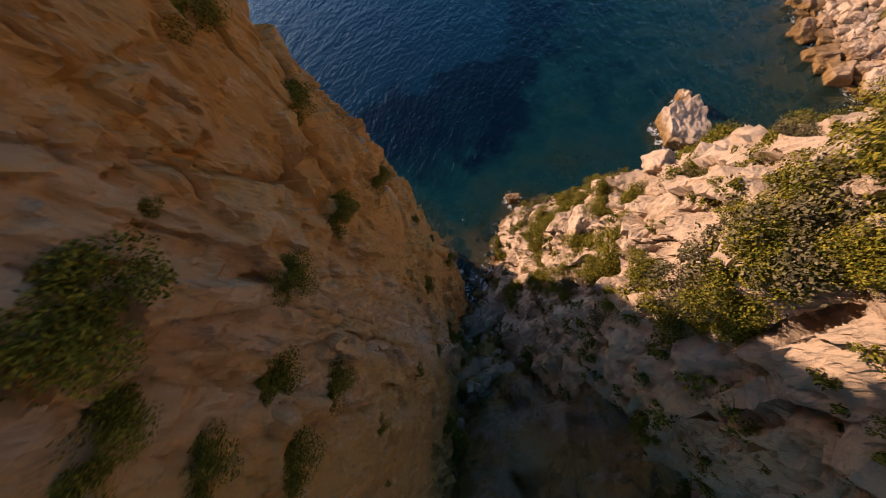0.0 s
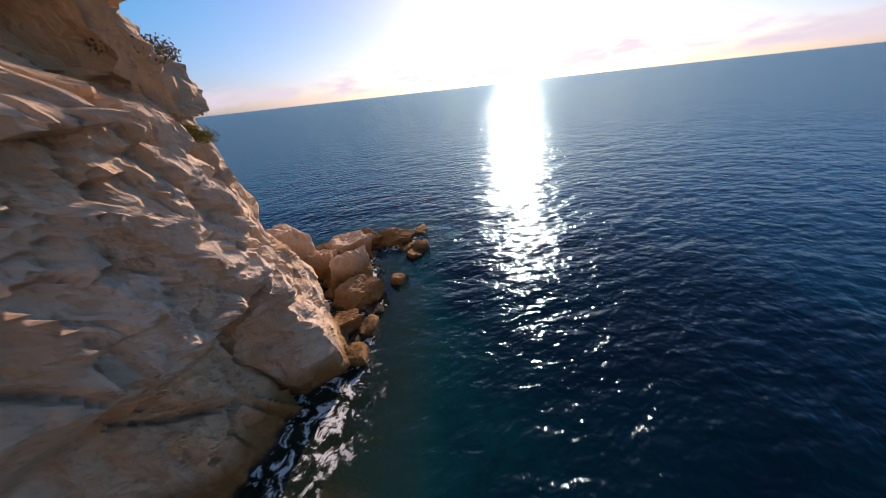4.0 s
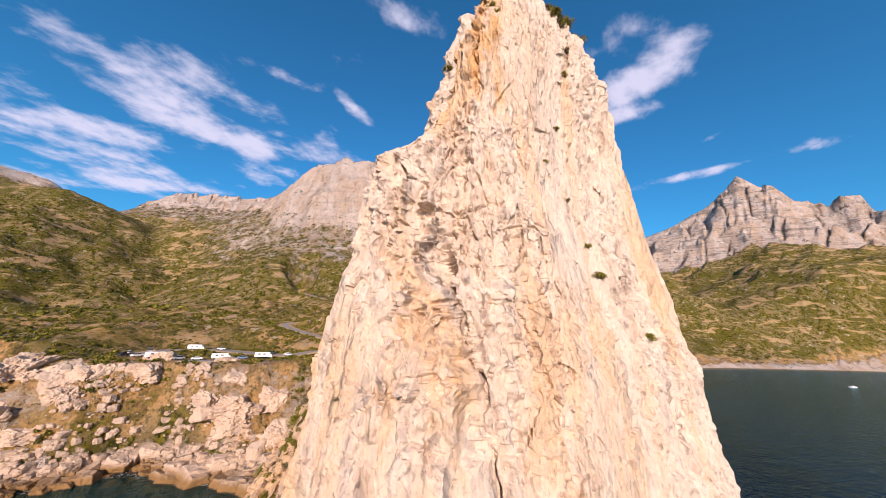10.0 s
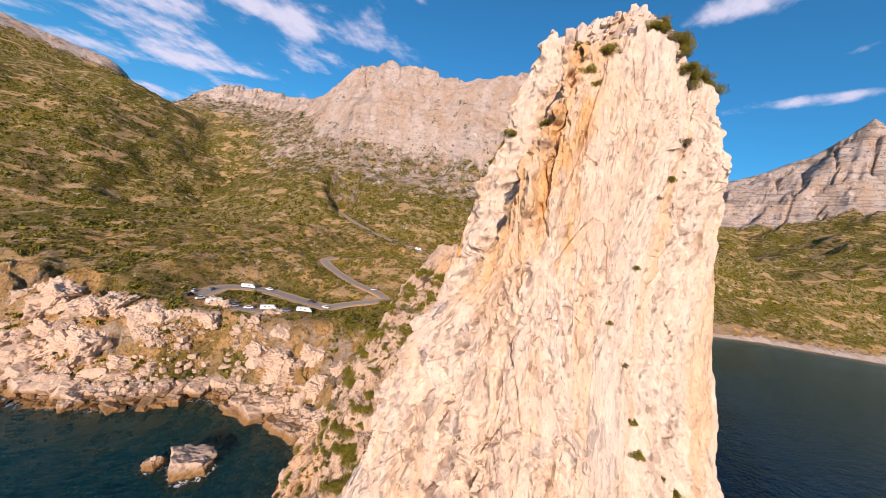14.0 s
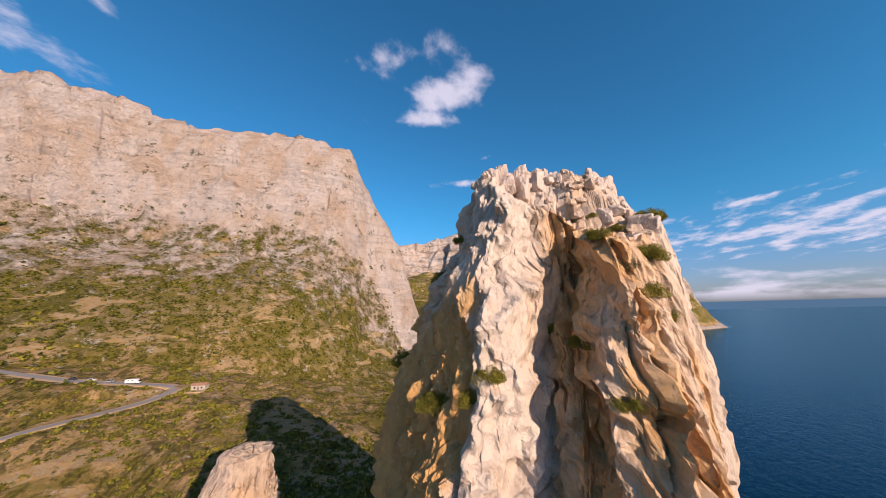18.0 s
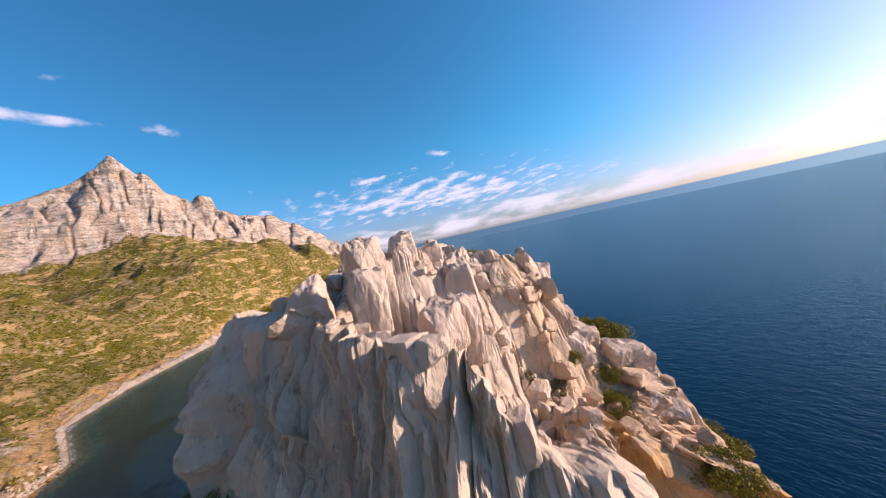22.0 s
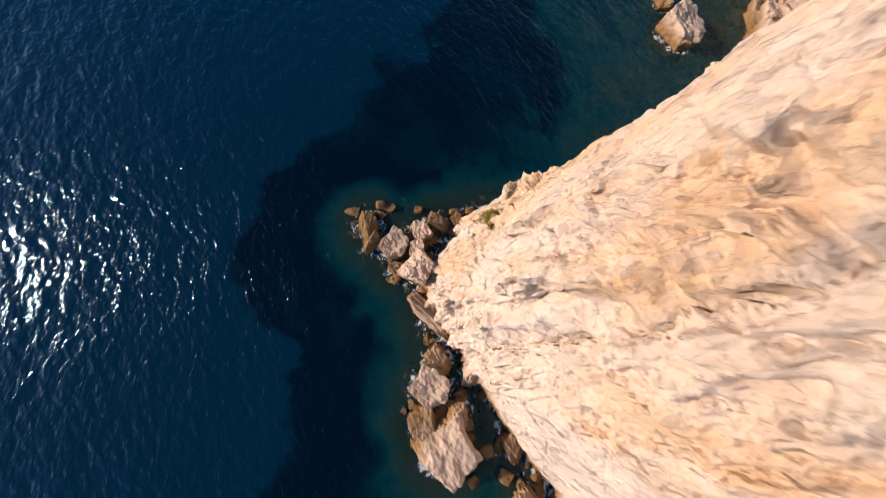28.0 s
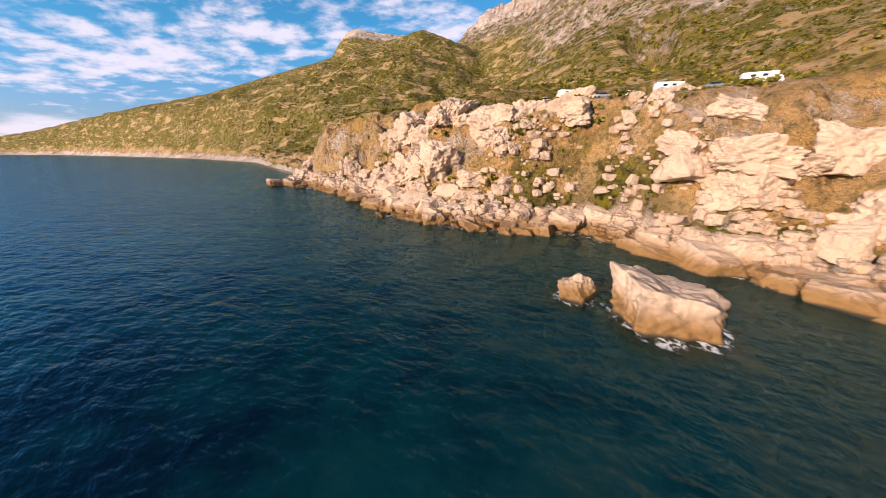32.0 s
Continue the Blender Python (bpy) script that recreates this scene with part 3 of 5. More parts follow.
# the needle: flat sides that face these compass directions, each with its distance from the axis at rising heights
NEEDLE_Z = [0, 30, 45, 60, 75, 90, 105, 118, 127]
NEEDLE_SIDES = [(10, [47.9, 45.7, 45.2, 44.2, 41.4, 34.3, 27, 21, 16.5]),
                (45, [43, 38.9, 37.2, 35.5, 32.8, 27.7, 22, 16.2, 11.6]),
                (85, [17, 13.1, 12.4, 9.6, 7.4, 7.4, 9.2, 8.1, 4.5]),
                (115, [30.9, 27.8, 22.7, 15.2, 12.7, 9.6, 9.6, 8.4, 4.5]),
                (145, [36.9, 30.6, 30.5, 27.6, 23.3, 16.4, 11.5, 7.9, 5.0]),
                (175, [40.2, 33.5, 30.4, 28.6, 26.6, 21.3, 16.6, 11, 6.5]),
                (216, [60, 50, 30, 23, 21, 17.6, 13.2, 10.8, 8.5]),
                (223, [32.8, 29.3, 26.8, 24.0, 21.6, 19.4, 40, 60, 60]),
                (238, [33, 30, 27.5, 25.4, 23.6, 20.9, 16.6, 9.9, 7.8]),
                (265, [29.1, 26.5, 25.2, 24.2, 23.6, 23.2, 21.7, 15, 9]),
                (310, [45.1, 38.7, 34.5, 30.8, 27.7, 23.6, 19, 14.5, 11.5])]


def needle_axis(z):
    return 4.0 - 2.0 * z / 128.0, -14.0 + 0 * z


def side_radius(zs, sides, z, az, sharp=22.0):
    """Radius of a many-sided rock: the nearest of its flat sides in each direction, its edges slightly worn."""
    total = 0
    for deg, dist in sides:
        c = np.interp(z, zs, dist)
        cosine = np.maximum(np.cos(az - radians(deg)), 0.02)
        total = total + (c / cosine) ** -sharp
    return total ** (-1 / sharp)


ROAD = [(-150, -92, 35), (-139, -66, 35), (-138, -44, 35), (-150, -24, 37), (-158, 4, 41), (-186, -13, 45), (-215, -25, 49),
        (-234, -29, 52), (-242, -20, 54), (-238, -6, 56), (-236, 16, 60), (-225, 48, 63), (-227, 66, 65), (-236, 73, 67),
        (-255, 58, 71), (-284, 41, 75), (-359, 19, 85), (-470, 0, 102)]
ROAD2 = [(-146, -30, 36), (-160, -46, 36), (-176, -66, 37), (-178, -86, 37), (-160, -96, 36)]


def road_bench(x, y, z, line, half):
    """Cuts a road's bed into the slope."""
    best, lev = np.full(x.shape, 1e9), np.zeros(x.shape)
    for (ax, ay, az), (bx, by, bz) in zip(line, line[1:]):
        dx, dy = bx - ax, by - ay
        t = np.clip(((x - ax) * dx + (y - ay) * dy) / (dx * dx + dy * dy), 0, 1)
        d = np.hypot(x - ax - t * dx, y - ay - t * dy)
        near = d < best
        best, lev = np.where(near, d, best), np.where(near, az + t * (bz - az), lev)
    w = 1 - sstep(half, half + 26, best)
    return z + (lev - z) * w, best


def height(x, y):
    """Ground height and how rocky it is."""
    d = coast_distance(x, y)
    n1 = fbm(x / 70, y / 70, 0.3, 5, 3)
    n2 = fbm(x / 16, y / 16, 0.7, 4, 9)
    dn = d + 5 * n2 * sstep(0, 20, np.abs(d)) + 8 * n1 * sstep(20, 90, d)
    land = np.maximum(dn, 0)
    home = sstep(330, 190, np.hypot(x + 110, y + 60))
    bank = (9 + 20 * home) * sstep(4, 38, land + 3 * n2) + 4.5 * (1 - np.exp(-land / 5))
    base = bank + 0.20 * land + (3.0 * n1 + 1.2 * n2) * sstep(2, 25, land)
    far = sstep(500, 900, np.hypot(x, y + 20))
    base = base * (1 - 0.45 * far)
    wide = land / (1 + 1.4 * far)
    rock = 0.95 * sstep(8, 4, wide) + 0.44 * sstep(10, 14, land) * sstep(38, 26, land)
    fh1, fj1 = facets(x / 9.0 + 0.4 * n2, y / 9.0 + 0.4 * n1, 71)
    fh2, _ = facets(x / 3.6, y / 3.6, 72)
    base = base + (3.6 * fh1 + 1.6 * fh2 - 1.2 * np.exp(-(fj1 / 0.08) ** 2)) * sstep(1, 6, land) * sstep(34, 24, land) * (1 - far)
    # cliffs of the inland range
    q = fbm(x / 55, y / 55, 1.7, 4, 21)
    fc, fj = facets(x / 38 + 0.2 * q, y / 38 + 0.2 * n1, 77, 2.0)
    crag = 9 * fc - 5 * np.exp(-(fj / 0.07) ** 2) + 4 * fbm(x / 22, y / 22, 0.4, 3, 44)
    dr, top = crest(x, y, RANGE)
    dr = np.maximum(dr + 14 * q * sstep(5, 40, dr), 0)
    size = 0.25 + 0.75 * np.clip(top / 430, 0, 1) ** 2
    dr = dr / size
    r1 = top - 8 * (dr / 40) - np.minimum(55 + 150 * sstep(-900, -640, x), 0.44 * top) * sstep(6, 130, dr) - 0.52 * np.maximum(dr - 85, 0) * size + 5 * q + 1.2 * crag * sstep(160, 90, dr)
    dp, topp = crest(x, y, PEAK)
    dp = np.maximum(dp + 20 * q * sstep(5, 60, dp), 0)
    qf = fbm(x / 170, y / 170, 2.1, 4, 57)
    fp, pj = facets(x / 85 + 0.25 * qf, y / 85, 78, 2.2)
    r2 = topp - 0.35 * np.minimum(dp, 40) - 0.36 * topp * sstep(4, 210, dp) - 0.46 * np.maximum(dp - 130, 0) + (10 + 42 * sstep(150, 300, dp)) * qf + (40 * fp - 26 * np.exp(-(pj / 0.08) ** 2)) * sstep(5, 40, dp) * sstep(260, 160, dp)
    dh, toph = crest(x, y, HILL)
    r3 = toph * (1 - np.maximum(dh - 10, 0) / 470) + (10 * n1 + 12 * q) * sstep(0, 90, dh)
    dm, topm = crest(x, y, MESA)
    r4 = topm - 120 * sstep(20, 190, dm) - 0.5 * np.maximum(dm - 80, 0) + 5 * q
    hills = np.maximum(np.maximum(r1, r2), np.maximum(r3, r4))
    gate = sstep(0, 130, land)
    hgt = np.where(hills > base, base + (hills - base) * gate, base)
    rock = np.maximum(rock, np.where(r1 > base, sstep(130, 85, dr) * 0.95, 0))
    rock = np.maximum(rock, np.where(r2 > base, sstep(230, 170, dp) * 0.95, 0))
    rock = np.maximum(rock, np.where(r4 > base, sstep(110, 80, dm) * 0.9, 0))
    rock = np.maximum(rock, (0.27 + 0.24 * sstep(260, 140, dr)) * sstep(560, 380, dr) * (r1 > base))
    rock = np.maximum(rock, 0.07 * sstep(520, 380, np.hypot(x, y)))
    inland = sstep(4, 12, land)
    for line, half in ((ROAD, 5.5), (ROAD2, 8.5)):
        cut, away = road_bench(x, y, hgt, line, half)
        hgt = hgt + (cut - hgt) * inland
        rock = rock * (0.15 + 0.85 * sstep(3, 9, away))
    sea = -np.minimum(0.32 * np.maximum(-d, 0) + 0.6, 30) + 1.2 * n2 * sstep(3, 20, -d)
    z = np.where(d > 0, hgt, np.minimum(sea, -0.5))
    return z, rock, d


def spaced(lo, a, b, hi, step, growth):
    mid = list(np.arange(a, b, step))
    left, s, v = [], step, a
    while v > lo:
        s *= growth; v -= s; left.append(v)
    right, s, v = [], step, mid[-1]
    while v < hi:
        s *= growth; v += s; right.append(v)
    return np.array(left[::-1] + mid + right)


def build_ground():
    xs = spaced(-3300, -190, -22, 1700, 1.15, 1.02)
    ys = spaced(-3200, -210, 90, 3900, 1.2, 1.02)
    ys = np.unique(np.concatenate([ys[(ys < 1150) | (ys > 1950)], np.arange(1150, 1951, 12.0)]))
    X, Y = np.meshgrid(xs, ys, indexing='ij')
    Z, rock, d = height(X, Y)
    F = grid_faces(len(xs), len(ys))
    me = mesh_from("ground", np.stack([X, Y, Z], -1).reshape(-1, 3), F)
    bare = ((rock > 0.3) & (np.hypot(X + 90, Y + 40) < 420)).ravel()[F].all(1)
    me.polygons.foreach_set("use_smooth", ~bare)
    set_attr(me, "rock", rock)
    set_attr(me, "bank", np.maximum(sstep(6, 11, d) * sstep(38, 24, d), 0.35 * sstep(30, 60, d) * sstep(420, 300, np.hypot(X, Y))))
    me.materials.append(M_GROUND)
    return tagged(new("ground", me), "rocky coastal slope of ochre soil, scrub and limestone cliffs", "ground", kind="structure")


# rocks at the foot of the needle: place, half sizes, turn
FOOT = [(26.5, -62, 0.0, 3.4, 2.4, 1.6, 70), (24, -55, 0.8, 3.8, 3.4, 3.6, 20), (22.5, -48.5, 1.6, 3.0, 3.8, 5.6, 0), (17.5, -55.5, 0.8, 2.4, 3.0, 4.2, 15), (13, -56, 0.3, 2.0, 2.4, 2.6, 40),
        (23, -38, 0.8, 2.2, 6.2, 3.0, 4), (21.5, -26, 1.0, 2.6, 3.8, 3.6, -10), (31, -27, 0.8, 4.2, 4.6, 4.4, 30), (34, -16.5, 0.6, 4.6, 6.6, 4.0, -15), (54.5, -1, -0.8, 6.0, 5.2, 3.0, 50),
        (22.5, -10, 0.4, 2.0, 2.6, 2.4, 0), (24.5, 1, 0.4, 2.6, 4.0, 4.2, -8), (27.5, -58.5, 0.2, 2.4, 1.6, 1.8, 35), (20.5, -52, 1.0, 2.0, 2.6, 3.8, -20), (19.8, -44, 1.2, 2.2, 3.2, 4.2, 10),
        (25.5, -51, 0.3, 1.8, 2.4, 2.2, 50), (27, -31, 0.5, 2.4, 3.0, 3.0, 15), (34.5, -23, 0.4, 3.0, 2.6, 2.8, 70), (29, -20, 0.5, 2.2, 3.2, 2.6, 0), (9, -54, 0.2, 1.6, 2.0, 2.0, 10)]
SEA_ROCKS = [(-78.3, -73.6, 7), (-82, -84.4, 2.5), (-126, -142, 2), (-188, -254, 5), (-35.5, -53.5, 1.8)]


def build_water():
    xs = spaced(-4800, -200, 110, 4800, 1.5, 1.08)
    ys = spaced(-4800, -230, 120, 4800, 1.5, 1.08)
    X, Y = np.meshgrid(xs, ys, indexing='ij')
    d = coast_distance(X, Y)
    ax, ay = needle_axis(np.zeros_like(X))
    az = np.arctan2(X - ax, Y - ay)
    dn = np.hypot(X - ax, Y - ay) - side_radius(NEEDLE_Z, NEEDLE_SIDES, np.zeros_like(X), az)
    off = np.maximum(-d, 0)
    bay = sstep(-25, -50, X) * sstep(-20, -50, Y)      # a broad shallow shelf off the south shore
    shelf = 0.30 * off + bay * (np.minimum(0.30 * off, 3.6 + 0.06 * (off - 12)) - 0.30 * off)
    depth = np.minimum(np.minimum(shelf, np.maximum(dn, 0) * 0.62), 30)
    for x, y, _, sx, sy, _, _ in FOOT:
        depth = np.minimum(depth, np.maximum(np.hypot(X - x, Y - y) - 0.75 * (sx + sy) / 2, 0) * 0.8)
    for x, y, r in SEA_ROCKS:
        depth = np.minimum(depth, np.maximum(np.hypot(X - x, Y - y) - 0.8 * r, 0) * 1.3)
    me = mesh_from("water", np.stack([X, Y, 0 * X], -1).reshape(-1, 3), grid_faces(len(xs), len(ys)))
    set_attr(me, "depth", depth)
    me.materials.append(M_WATER)
    return tagged(new("water", me), "calm deep blue sea, teal over the shallows", "water", kind="structure")


build_ground()
build_water()


def worked(px, py, Z, arc, seed, pillars=1.0, squash=1.0):
    """How far weathering moves a rock face in or out."""
    Z = Z * squash
    w1 = vnoise(px / 9, py / 9, Z / 14, seed + 3)
    w2 = vnoise(px / 3, py / 3, Z / 5, seed + 4)
    h1, j1 = facets(arc / 6.5 + 0.16 * w1 + 0.05 * w2, Z / 15 + 0.35 * w1, seed, 1.8)
    h2, j2 = facets(arc / 2.4 + 0.12 * w2, Z / 5.2 + 0.25 * w1, seed + 8, 2.2)
    h3, j3 = facets(arc / 0.95 + 0.15 * w2, Z / 1.7 + 0.2 * w2, seed + 16, 2.0)
    h4, _ = facets(arc / 0.5, Z / 0.8 + 0.3 * w2, seed + 24, 1.8)
    big = fbm(px / 24, py / 24, Z / 60, 2, seed + 1)
    flute = ridged(px / 6.5, py / 6.5, Z / 45, 2, seed + 5)
    open2 = sstep(0.0, 0.45, vnoise(px / 2.6, py / 2.6, Z / 4, seed + 27))
    open1 = sstep(-0.25, 0.25, vnoise(px / 6, py / 6, Z / 11, seed + 7))
    rough = 0.4 + 0.9 * sstep(-0.25, 0.5, vnoise(px / 12, py / 12, Z / 9, seed + 9))
    fine = fbm(px / 1.1, py / 1.1, Z / 1.3, 3, seed + 11, 0.6) + 1.6 * ridged(px / 2.1, py / 2.1, Z / 2.6, 2, seed + 12)
    block = 0.60 + 0.7 * pillars
    seam = 0.02 + 0.98 * pillars ** 2
    return (0.5 * big + pillars * (0.45 * flute + 0.55 * h1) + 0.45 * h1 + block * rough * (0.52 * h2 + 0.30 * h3 + 0.15 * h4 + 0.13 * fine)
            - open1 * (0.02 + 0.85 * pillars ** 1.6) * np.exp(-(j1 / 0.025) ** 2) - 0.7 * seam * open2 * rough * np.exp(-(j2 / 0.04) ** 2) - 0.22 * rough * seam * np.exp(-(j3 / 0.07) ** 2) + 0.2)


GRIDS = {}


def on_rock(name, z, deg):
    """The point of a rock's surface at a height and a compass direction from its axis."""
    g = GRIDS[name]
    col = g[int(np.argmin(np.abs(GRIDS[name + "_az"] - deg % 360)))]
    return col[int(np.argmin(np.abs(col[:, 2] - z)))]


def rock_column(name, radius, axis, z0, z1, naz, nz, mat, seed, pillars, carve=None, lid=1.0, crown=None, stain=None, gain=1.0, squash=1.0, narrow=None, summit=None):
    """A free-standing rock: flat-sided rings, worked with pillars, blocks and cracks, closed at the top."""
    az = np.linspace(0, 2 * np.pi, naz, endpoint=False)
    run = az * 22
    if narrow is not None:
        # columns spread evenly along the outline, not by angle alone
        fine_az = np.linspace(0, 2 * np.pi, 7201)
        r = radius(np.full(7201, 85.0), fine_az)
        length = np.concatenate([[0], np.cumsum(np.hypot(np.diff(r * np.sin(fine_az)), np.diff(r * np.cos(fine_az))))])
        share = 0.5 * length / length[-1] + 0.5 * fine_az / (2 * np.pi)
        az = np.interp(np.arange(naz) / naz, share, fine_az)
        run = np.interp(az, fine_az, length)
    GRIDS[name + "_az"] = np.degrees(az)
    zz = np.linspace(z0, z1, nz)
    A, Z = np.meshgrid(az, zz, indexing='ij')
    if crown is not None:
        Z = z0 + (Z - z0) * (crown(A) - z0) / (z1 - z0)
    R = radius(Z, A)
    ax, ay = axis(Z)
    ux, uy = np.sin(A), np.cos(A)
    px, py = ax + R * ux, ay + R * uy
    arc = run[:, None] + 0 * Z
    wrap = sstep(0, 0.35, A) * sstep(2 * np.pi, 2 * np.pi - 0.35, A)
    cut = carve(A, Z) if carve is not None else 0 * R
    Rc = np.maximum(R + cut, 1.0)
    s = gain * np.clip(Rc / 13, 0.3, 1.0)
    D = worked(px, py, Z, arc, seed, pillars(A), squash)
    if narrow is not None:
        up = sstep(narrow - 8, narrow + 8, Z)
        thin = np.maximum(pillars(A), 0.95 * sstep(2.6, 2.9, A) * sstep(5.3, 5.0, A))
        D = D + up * (1.1 * worked(px, py, Z, arc * 1.35, seed + 50, thin, 0.75) - D)
        knob = 0.9 * ridged(px / 1.3, py / 1.3, Z / 4.0, 3, seed + 72) + 0.35 * vnoise(px / 0.8, py / 0.8, Z / 1.0, seed + 73) + 0.55 * ridged(px / 0.75, py / 0.75, Z / 2.6, 2, seed + 74) - 0.55
    D = s * D * (0.25 + 0.75 * wrap)
    calm = sum(np.roll(D, k, 0) for k in range(-9, 10)) / 19
    calm = sum(np.roll(calm, k, 1) for k in range(-7, 8)) / 15 + 0.3 * vnoise(px / 1.5, py / 1.5, Z / 1.8, seed + 81) + 0.14 * vnoise(px / 0.6, py / 0.6, Z / 0.7, seed + 82)
    D = D + sstep(6.5, 3.0, Rc) * (calm - D)
    if narrow is not None:
        brow = sstep(110, 118, Z)
        D = D + up * (0.1 + 0.45 * thin) * (knob - 0.4)
        even = sum(np.roll(D, k, 0) for k in range(-12, 13)) / 25
        D = D + 0.4 * brow * (even - D)
    D = D + cut
    # thin pillars on walls that run inwards, worked square to the wall
    Rs = R + cut
    turn = (np.roll(Rs, -1, 0) - np.roll(Rs, 1, 0)) / (np.maximum(Rs, 2.0) * np.maximum((np.roll(A, -1, 0) - np.roll(A, 1, 0)) % (2 * np.pi), 1e-4))
    steep = sstep(0.35, 1.0, np.abs(turn)) * wrap
    rods = 1.1 * ridged(px / 2.6, py / 2.6, Z / 20, 2, seed + 90) + 0.6 * ridged(px / 1.0, py / 1.0, Z / 6, 2, seed + 91) + 0.3 * vnoise(px / 0.5, py / 0.5, Z / 0.9, seed + 92) - 0.8
    side = steep * rods / np.sqrt(1 + turn ** 2)
    D = D + side
    R2 = np.maximum(R + D, 0.5)
    V = np.stack([ax + R2 * ux - side * turn * uy, ay + R2 * uy + side * turn * ux, Z + 0.5 * vnoise(px / 4, py / 4, Z / 4, seed + 13)], -1).reshape(-1, 3)
    GRIDS[name] = V.reshape(naz, nz, 3)
    F = grid_faces(naz, nz, wrap=True)
    top = V.reshape(naz, nz, 3)[:, -1]
    ctr = top.mean(0)
    rings, steps, n = [], 64, naz // 30
    kern = np.ones(2 * n + 1) / (2 * n + 1)
    calm = np.stack([np.convolve(np.concatenate([top[-n:, c], top[:, c], top[:n, c]]), kern, 'valid') for c in range(3)], -1)
    for k in range(steps):
        q = 1 - (k + 1) / (steps + 1)
        mixed = min(1.0, 9 * (1 - q))
        ring = ctr + (top + (calm - top) * mixed - ctr) * q
        if summit is not None:
            ring[:, 2] += float(sstep(0.0, 0.5, 1 - q)) * (np.maximum(summit(ring[:, 0], ring[:, 1]), 116.0) - ring[:, 2])
        hh, jj = facets(ring[:, 0] / 2.0, ring[:, 1] / 2.0, seed + 30, 2.0)
        h2, j2 = facets(ring[:, 0] / 0.75, ring[:, 1] / 0.75, seed + 31, 2.0)
        ring[:, 2] += lid * min(1.0, 3 * (1 - q)) * (0.3 + 1.4 * hh + 0.5 * h2 - 0.45 * np.exp(-(jj / 0.14) ** 2) - 0.1 * np.exp(-(j2 / 0.14) ** 2))
        rings.append(ring)
    W = np.stack([top] + rings, 1).reshape(-1, 3)
    F2 = grid_faces(naz, steps + 1, wrap=True) + len(V)
    me = mesh_from(name, np.concatenate([V, W]), np.concatenate([F, F2]), smooth=False)
    GRIDS[name + "_top"] = W
    me.materials.append(mat)
    if stain is not None:
        set_attr(me, "stain", np.concatenate([stain(A, Z).ravel(), np.zeros(len(W))]))
    return new(name, me)


def needle_stain(az, z):
    """Sheltered, overhung walls to the west and in the gully keep their orange run-off."""
    deg = np.degrees(az)
    west = 2.0 * sstep(206, 232, deg) * sstep(359, 345, deg) * sstep(119, 108, z)
    gully = 0.65 * sstep(166, 178, deg) * sstep(210, 196, deg) * sstep(72, 88, z) * sstep(124, 118, z)
    flank = 0.6 * sstep(-0.3, 0.35, vnoise(az * 9.0, 0.5 + 0 * az, z / 5.0, 66)) * sstep(136, 148, deg) * sstep(176, 166, deg) * sstep(80, 94, z)
    south = 0.28 * sstep(130, 150, deg) * sstep(225, 210, deg) * sstep(62, 45, z)
    return np.maximum(np.maximum(west, gully), np.maximum(flank, south))


def needle_radius(z, az):
    return side_radius(NEEDLE_Z, NEEDLE_SIDES, z, az)


def needle_pillars(az):
    """Deeply fluted towards the south and west, smooth slabs towards the sea."""
    deg = np.degrees(az) % 360
    return np.maximum(0.25 + 0.75 * sstep(0.0, -0.6, np.cos(az - radians(40))) - 0.5 * sstep(236, 262, deg) * sstep(345, 325, deg), 0.12)


def needle_carve(az, z):
    """The dark gully in the south end, the cleft behind the spur and a few recesses."""
    def chan(deg, half, a, b, depth):
        off = np.abs((np.degrees(az) - deg + 180) % 360 - 180)
        return -depth * sstep(half, half * 0.25, off) * sstep(a - 6, a + 4, z) * sstep(b + 12, b - 8, z)
    lean = 6 * np.sin(z / 11.0)
    out = chan(191 + 0.2 * lean, 27, 80, 119, 8.0)
    out = out + chan(168 + 0.45 * lean, 1.8, -6, 26, 0.8) + chan(159 + 0.2 * lean, 3.0, 30, 76, 1.0)
    deg = np.degrees(az)
    # a cleft up the sea face with a proud lip on its south side
    off = deg - np.interp(z, [12, 24, 41, 47, 51, 54, 62], [137, 141, 146, 148, 151, 155, 163])
    rise = sstep(10, 18, z) * sstep(64, 56, z)
    out = out - 2.6 * rise * np.exp(-((off + 1.2) / 1.8) ** 2) + 1.0 * rise * sstep(0, 1.5, off) * sstep(14, 5, off)
    # undercut corner towards the gap
    out = out - sstep(180, 183, deg) * sstep(214, 202, deg) * (4.2 * sstep(12, 8, z) + 3.0 * sstep(20, 23, z) * sstep(48, 38, z))
    out = out + chan(150 + 0.3 * lean, 5, 2, 36, 1.3)
    out = out + chan(240 + 0.3 * lean, 6, 30, 104, 0.9)
    out = out + chan(160, 4, 92, 112, 1.4)
    return out


CROWN = [(0, 122), (20, 119), (50, 115), (75, 118.5), (100, 119), (125, 117.5), (145, 116), (165, 117), (190, 119), (215, 122), (235, 125), (260, 126.6), (290, 126), (325, 124.5), (360, 122)]


def needle_crown(az):
    """The rim is ragged, highest over the west wall and lowest to the north-east."""
    deg = np.degrees(az) % 360
    return np.interp(deg, [a for a, _ in CROWN], [z for _, z in CROWN]) + 0.9 * vnoise(az * 5.0, 0.5, 0.5, 61) + 0.6 * vnoise(az * 14.0, 1.5, 0.5, 62)


def needle_summit(x, y):
    """The summit is a crest from west to east that falls off steeply to the south and gently to the north."""
    return 126.6 - 0.16 * np.maximum(x + 4, 0) - 0.5 * np.maximum(x - 6, 0) - 0.14 * np.maximum(y + 12.5, 0) - 2.4 * np.maximum(-14.2 - y, 0)


